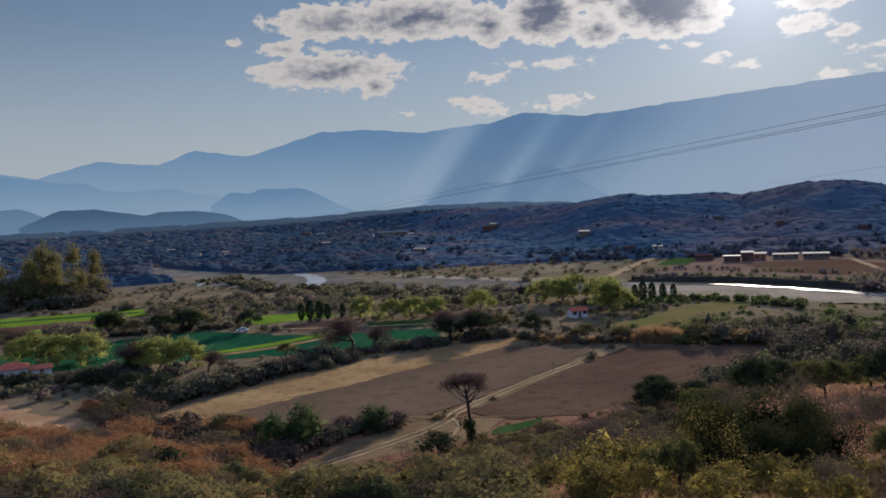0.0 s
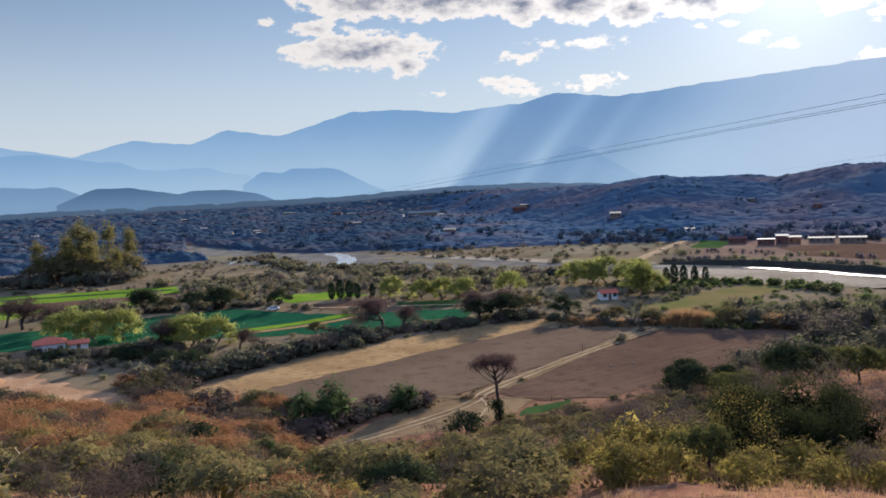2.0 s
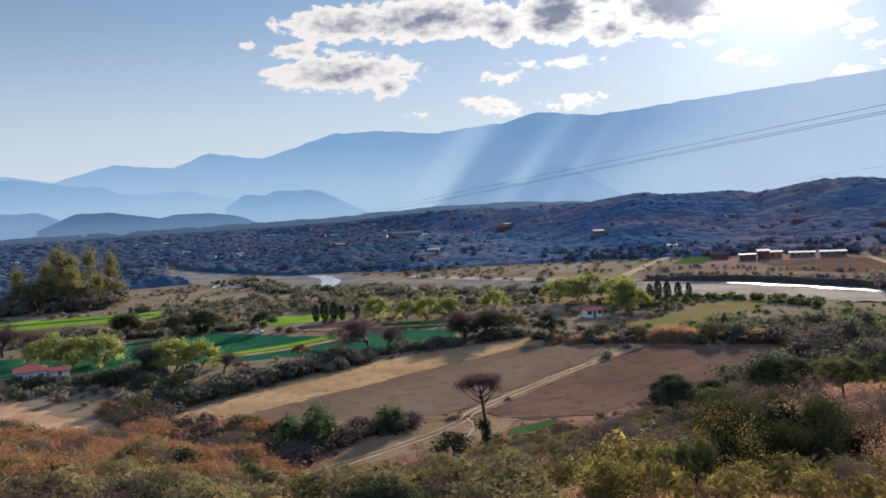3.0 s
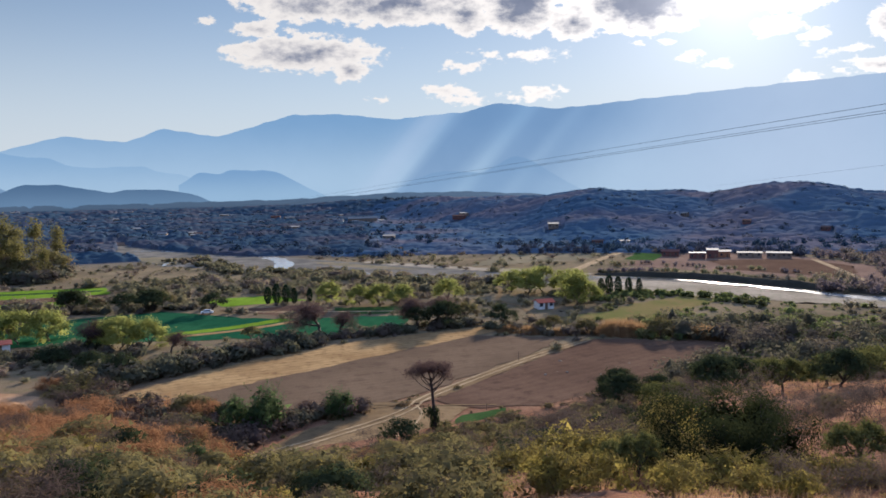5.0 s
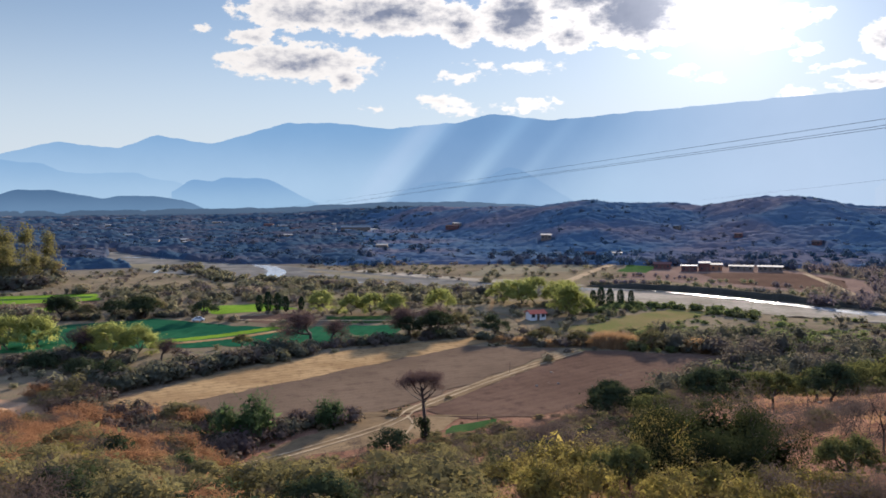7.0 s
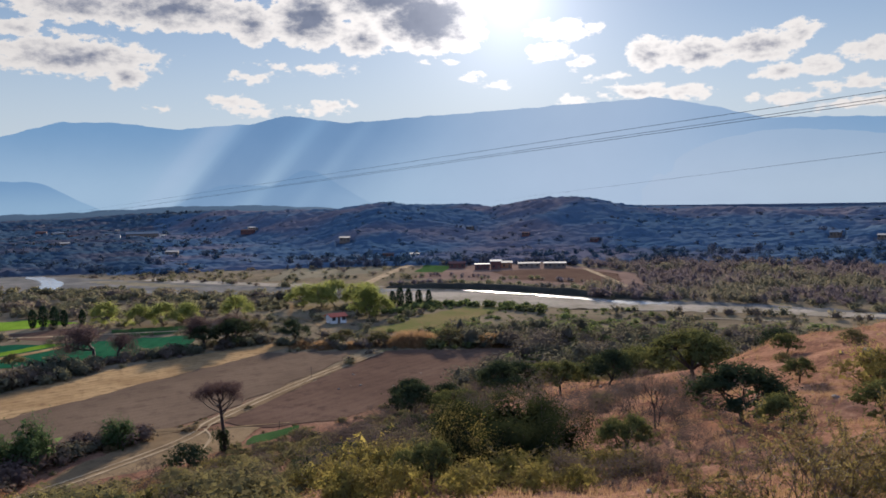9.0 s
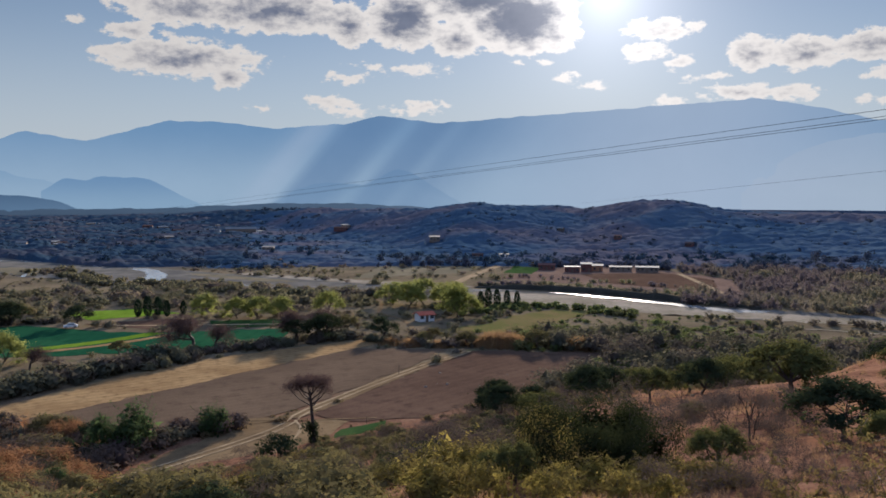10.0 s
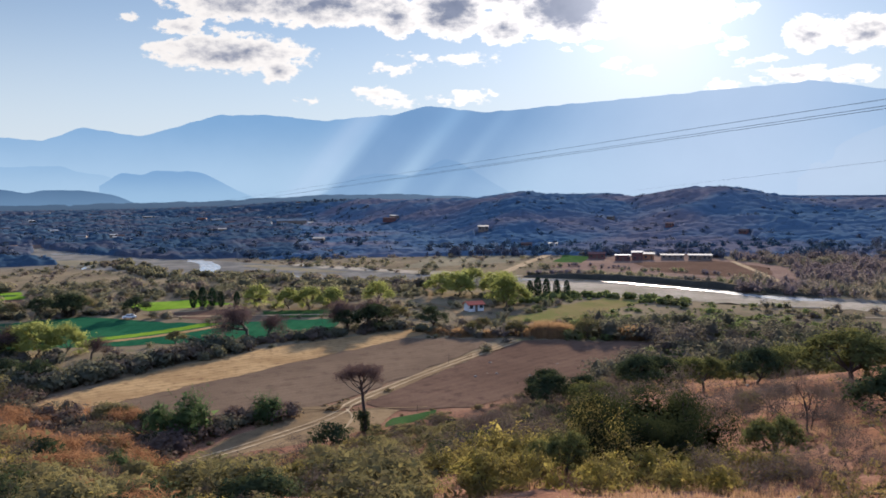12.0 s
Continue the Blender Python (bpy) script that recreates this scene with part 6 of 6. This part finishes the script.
woods("river_edge_scrub", "low olive scrub up to the river's edge", (13, 33), (228, 290), 420, (0.7, 2.2), "valley_green", 86, -0.5, 100, 0.17, 24, 1.7, 0.4)
woods("plot_scrub", "low brown scrub among the plots", (-10, 16), (196, 330), 520, (0.6, 2.4), "valley_wood", 87, -0.3, 95, 0.17, 20, 1.5, 0.4)
woods("hedge_scrub", "dark scrub hedges round the fields", (-34, 16), (180, 300), 600, (1.2, 3.6), "valley_wood", 76, -0.2, 110, 0.15, 22, 1.3, 0.35)
woods("bank_woods", "purple-brown budding woods along the far bank", (27, 50), (300, 480), 1500, (3.0, 7.0), "spring_brown", 77, -0.9, 95, 0.11, 50, 0.75, 0.35, 0.45)
woods("bank_bushes", "olive bushes below the budding woods", (29, 50), (225, 330), 420, (1.5, 4.0), "valley_wood", 85, -0.2, 90, 0.15, 24, 1.2, 0.35, 0.55)
woods("far_bank_scrub", "low scrub along the far river bank", (-12, 26), (392, 520), 420, (1.0, 3.4), "valley_wood", 78, -0.1, 60, 0.2, 40, 1.4, 0.4)
woods("slope_scrub", "low olive and brown scrub on the slope", (-36, 24), (40, 150), 1500, (0.5, 1.5), "slope_wood", 80, -0.6, 75, 0.18, 12, 1.6)
grass("dry_grass", "straw-coloured dry grass on the slope", (-40, 56), (9, 60), 8000, 0.36, "straw", 81)
grass("dry_grass", "straw-coloured dry grass on the slope", (-36, 52), (60, 120), 5200, 0.5, "straw", 82)
grass("rust_grass", "tall rust-coloured dry grass on the slope", (-36, -15), (85, 160), 2800, 2.2, "rust", 83, 0.1)


hedge("field_hedge", "dense dark hedge along the stubble field", [(-66, 158), (-56, 166), (-46, 178), (-34, 190), (-26, 198)], 120, 2.2, 4.4, "hedge", 91, 150, 0.15)
hedge("field_hedge", "dense dark hedge along the stubble field", [(-26, 202), (-10, 208), (6, 216), (20, 224)], 60, 1.6, 3.4, "hedge", 92, 150, 0.15)
hedge("field_hedge", "brown brush at the top of the ploughed fields", [(20, 216), (34, 206), (50, 204), (66, 198), (84, 190)], 90, 2.0, 2.6, "valley_wood", 93)
hedge("house_scrub", "dark brush below the red-roofed house", [(-118, 178), (-98, 184), (-80, 190), (-66, 184)], 120, 4.5, 3.2, "hedge", 94, 150, 0.15)
hedge("gully_scrub", "brown brush along the field's near corner", [(-62, 150), (-50, 139), (-40, 130), (-34, 120), (-34, 108)], 110, 3.2, 3.2, "brush", 95, 130, 0.13)
hedge("fallow_scrub", "dark brush along the fallow field", [(-40, 104), (-31, 114), (-24, 125), (-17, 133), (-9, 137)], 95, 1.7, 3.2, "brush", 103, 150, 0.12)
hedge("row_scrub", "dark bushes below the row of field trees", [(-120, 262), (-100, 262), (-80, 266), (-70, 268)], 60, 2.0, 2.4, "hedge", 96)
hedge("bank_scrub", "green scrub on the near river bank", [(60, 262), (78, 276), (96, 270), (112, 248)], 90, 3.0, 2.6, "valley_green", 97)
hedge("gum_underwood", "dark thicket below the tall gum trees", [(-215, 356), (-195, 360), (-178, 358), (-166, 366), (-176, 400)], 70, 3.5, 8.0, "hedge", 101, 60, 0.14)
hedge("river_edge_scrub", "dark scrub along the river's west bank", [(-140, 480), (-80, 390), (-44, 380), (4, 336), (40, 322)], 240, 6.0, 3.4, "valley_wood", 98, 60, 0.26)
hedge("bank_bushes", "dark bushes on the steep river bank", [(84, 350), (104, 338), (126, 321), (142, 297), (156, 275), (168, 260)], 130, 1.0, 2.2, "hedge", 100)
hedge("far_edge_scrub", "dark trees along the far river bank", [(-170, 680), (-90, 555), (-50, 500), (-14, 470)], 130, 7.0, 5.0, "hazed_dark_wood", 99, 40, 0.18)
hedge("bank_top_brush", "bare purple-brown brush on the high river bank", [(84, 356), (106, 350), (128, 334), (148, 306), (166, 282)], 60, 2.0, 3.4, "spring_brown", 104, 120, 0.11)
hedge("field_end_brush", "bare brush round the far fields", [(96, 400), (112, 392), (128, 380), (150, 352), (176, 320)], 40, 4.0, 2.6, "spring_brown", 105, 120, 0.11)
hedge("farm_trees", "dark trees behind the farm buildings", [(96, 520), (130, 478), (160, 452), (196, 440), (214, 400)], 70, 4.0, 5.0, "hazed_dark_wood", 106, 90, 0.14)


# ---- overhead lines ----
def overhead(a, b, thick=0.026):
    a, b = Vector(a), Vector(b)
    curve = bpy.data.curves.new("power_cable", "CURVE")
    curve.dimensions, curve.bevel_depth, curve.bevel_resolution = "3D", thick, 1
    line = curve.splines.new("POLY")
    line.points.add(40)
    for i, p in enumerate(line.points):
        q = a.lerp(b, i / 40 * 1.06)
        p.co = (*q, 1)
    curve.materials.append(MAT["cable"])
    return tagged(new("power_cable", curve), "dark overhead power cable across the valley", "cable", "power cables")


def at_angle(az, el, dist):
    a = radians(az)
    return (dist * math.sin(a), dist * math.cos(a), 37 + dist * math.tan(radians(el)))


overhead(at_angle(-9.1, -0.39, 800), at_angle(48.6, 6.71, 75))
overhead(at_angle(-9.1, -0.60, 800), at_angle(48.6, 6.29, 75))
overhead(at_angle(-9.1, -0.62, 800), at_angle(48.6, 6.09, 75))
overhead(at_angle(20.5, 0.08, 500), at_angle(48.7, 2.99, 90), 0.02)


# ---- small things ----
def car(x, y, turn):
    """Small white hatchback parked at the field's edge."""
    thing = tagged(new("car"), "small white car parked beside the crop field", "car")
    bm = bmesh.new()
    side = [(-1.95, 0.35), (-1.95, 0.85), (-1.25, 0.95), (-0.75, 1.45), (0.85, 1.48), (1.45, 0.98), (1.95, 0.85), (1.95, 0.35)]
    rings = [[bm.verts.new((px, s * (0.82 if pz < 1.0 else 0.66), pz)) for px, pz in side] for s in (-1, 1)]
    bm.faces.new(rings[0]), bm.faces.new(rings[1][::-1])
    for i in range(len(side)):
        j = (i + 1) % len(side)
        bm.faces.new((rings[0][i], rings[1][i], rings[1][j], rings[0][j]))
    body = solid("body", bm, "paint", thing)
    for s in (-1, 1):
        bm = bmesh.new()
        pts = [(-1.05, 1.0), (-0.68, 1.38), (0.78, 1.40), (1.2, 1.0)]
        bm.faces.new([bm.verts.new((px, s * (0.84 if pz < 1.1 else 0.70), pz)) for px, pz in pts])
        solid("window", bm, "glass", body)
        for wx in (-1.2, 1.2):
            bm = bmesh.new()
            bmesh.ops.create_cone(bm, cap_ends=True, segments=16, radius1=0.31, radius2=0.31, depth=0.2, matrix=Matrix.Translation((wx, s * 0.78, 0.31)) @ Matrix.Rotation(math.pi / 2, 4, "X"))
            wheel = solid("wheel", bm, "rubber", thing)
            bm = bmesh.new()
            bmesh.ops.create_cone(bm, cap_ends=True, segments=12, radius1=0.19, radius2=0.16, depth=0.03, matrix=Matrix.Translation((wx, s * 0.89, 0.31)) @ Matrix.Rotation(math.pi / 2, 4, "X"))
            solid("rim", bm, "steel", wheel)
    thing.matrix_basis = pose(x, y, 0.03, 0, 0, turn)


def lump(name, label, category, x, y, size, mat, seed, group="", flat=0.6, sink=0.2):
    """An irregular stone, clod or heap."""
    rng = np.random.RandomState(seed)
    bm = bmesh.new()
    bmesh.ops.create_icosphere(bm, subdivisions=2, radius=1.0)
    shift = rng.rand(3) * 20
    for v in bm.verts:
        k = 1 + 0.38 * noise.noise(Vector(v.co) * 1.3 + Vector(shift))
        v.co = (v.co.x * k * size, v.co.y * k * size * 0.9, v.co.z * k * size * flat)
    me = bpy.data.meshes.new(name)
    bm.to_mesh(me), bm.free()
    me.materials.append(MAT[mat])
    ob = tagged(new(name, me), label, category, group)
    ob.matrix_basis = pose(x, y, float(height(x, y)) + size * flat * (1 - 2 * sink) * 0.5, 0, 0, rng.rand() * 360)
    return ob


car(-65.5, 254.5, 12)
rng = np.random.RandomState(31)
for k in range(16):
    lump("field_stone", "pale stone lying in the ploughed field", "stone", float(rng.uniform(24, 50)), float(rng.uniform(152, 172)), float(rng.uniform(0.15, 0.38)), "stone", 200 + k, "stones in the ploughed field")
for k in range(26):
    a, q = radians(float(rng.uniform(24, 49))), float(rng.uniform(26, 88))
    lump("slope_stone", "weathered stone on the reddish slope", "stone", q * math.sin(a), q * math.cos(a), float(rng.uniform(0.08, 0.22)), "stone", 240 + k, "stones on the slope")
lump("boulder", "pale boulder on the reddish slope", "stone", 46.4, 46.2, 0.45, "stone", 300, "", 0.7)
lump("white_bag", "white plastic bag caught in the scrub", "bag", -2.2, 76.8, 0.30, "pale", 301, "", 1.0, -1.6)
for k, (x, y, s) in enumerate([(-92, 150, 3.4), (-84, 145, 2.6), (-70, 137, 3.0), (-64, 136, 2.2), (-100, 158, 3.6), (-76, 141, 1.8)]):
    lump("earth_mound", "heap of bare tan earth beside the track", "earth mound", x, y, s, "bare_earth", 310 + k, "earth heaps", 0.42, 0.15)


def post(x, y, tall):
    g = Geo()
    g.tube([(0, 0, -0.3), (0.02, 0, tall * 0.5), (0.08, 0.03, tall)], (0.06, 0.055, 0.04), 6)
    ob = tagged(g.mesh("wooden_post", MAT["bark"]), "weathered wooden post at the field's edge", "post", "field posts")
    ob.matrix_basis = pose(x, y, 0.0)


for x, y, h in [(22.5, 172, 2.2), (-64, 252, 2.6), (-40, 258, 2.0), (12, 134, 1.2), (-58, 250, 1.6)]:
    post(x, y, h)
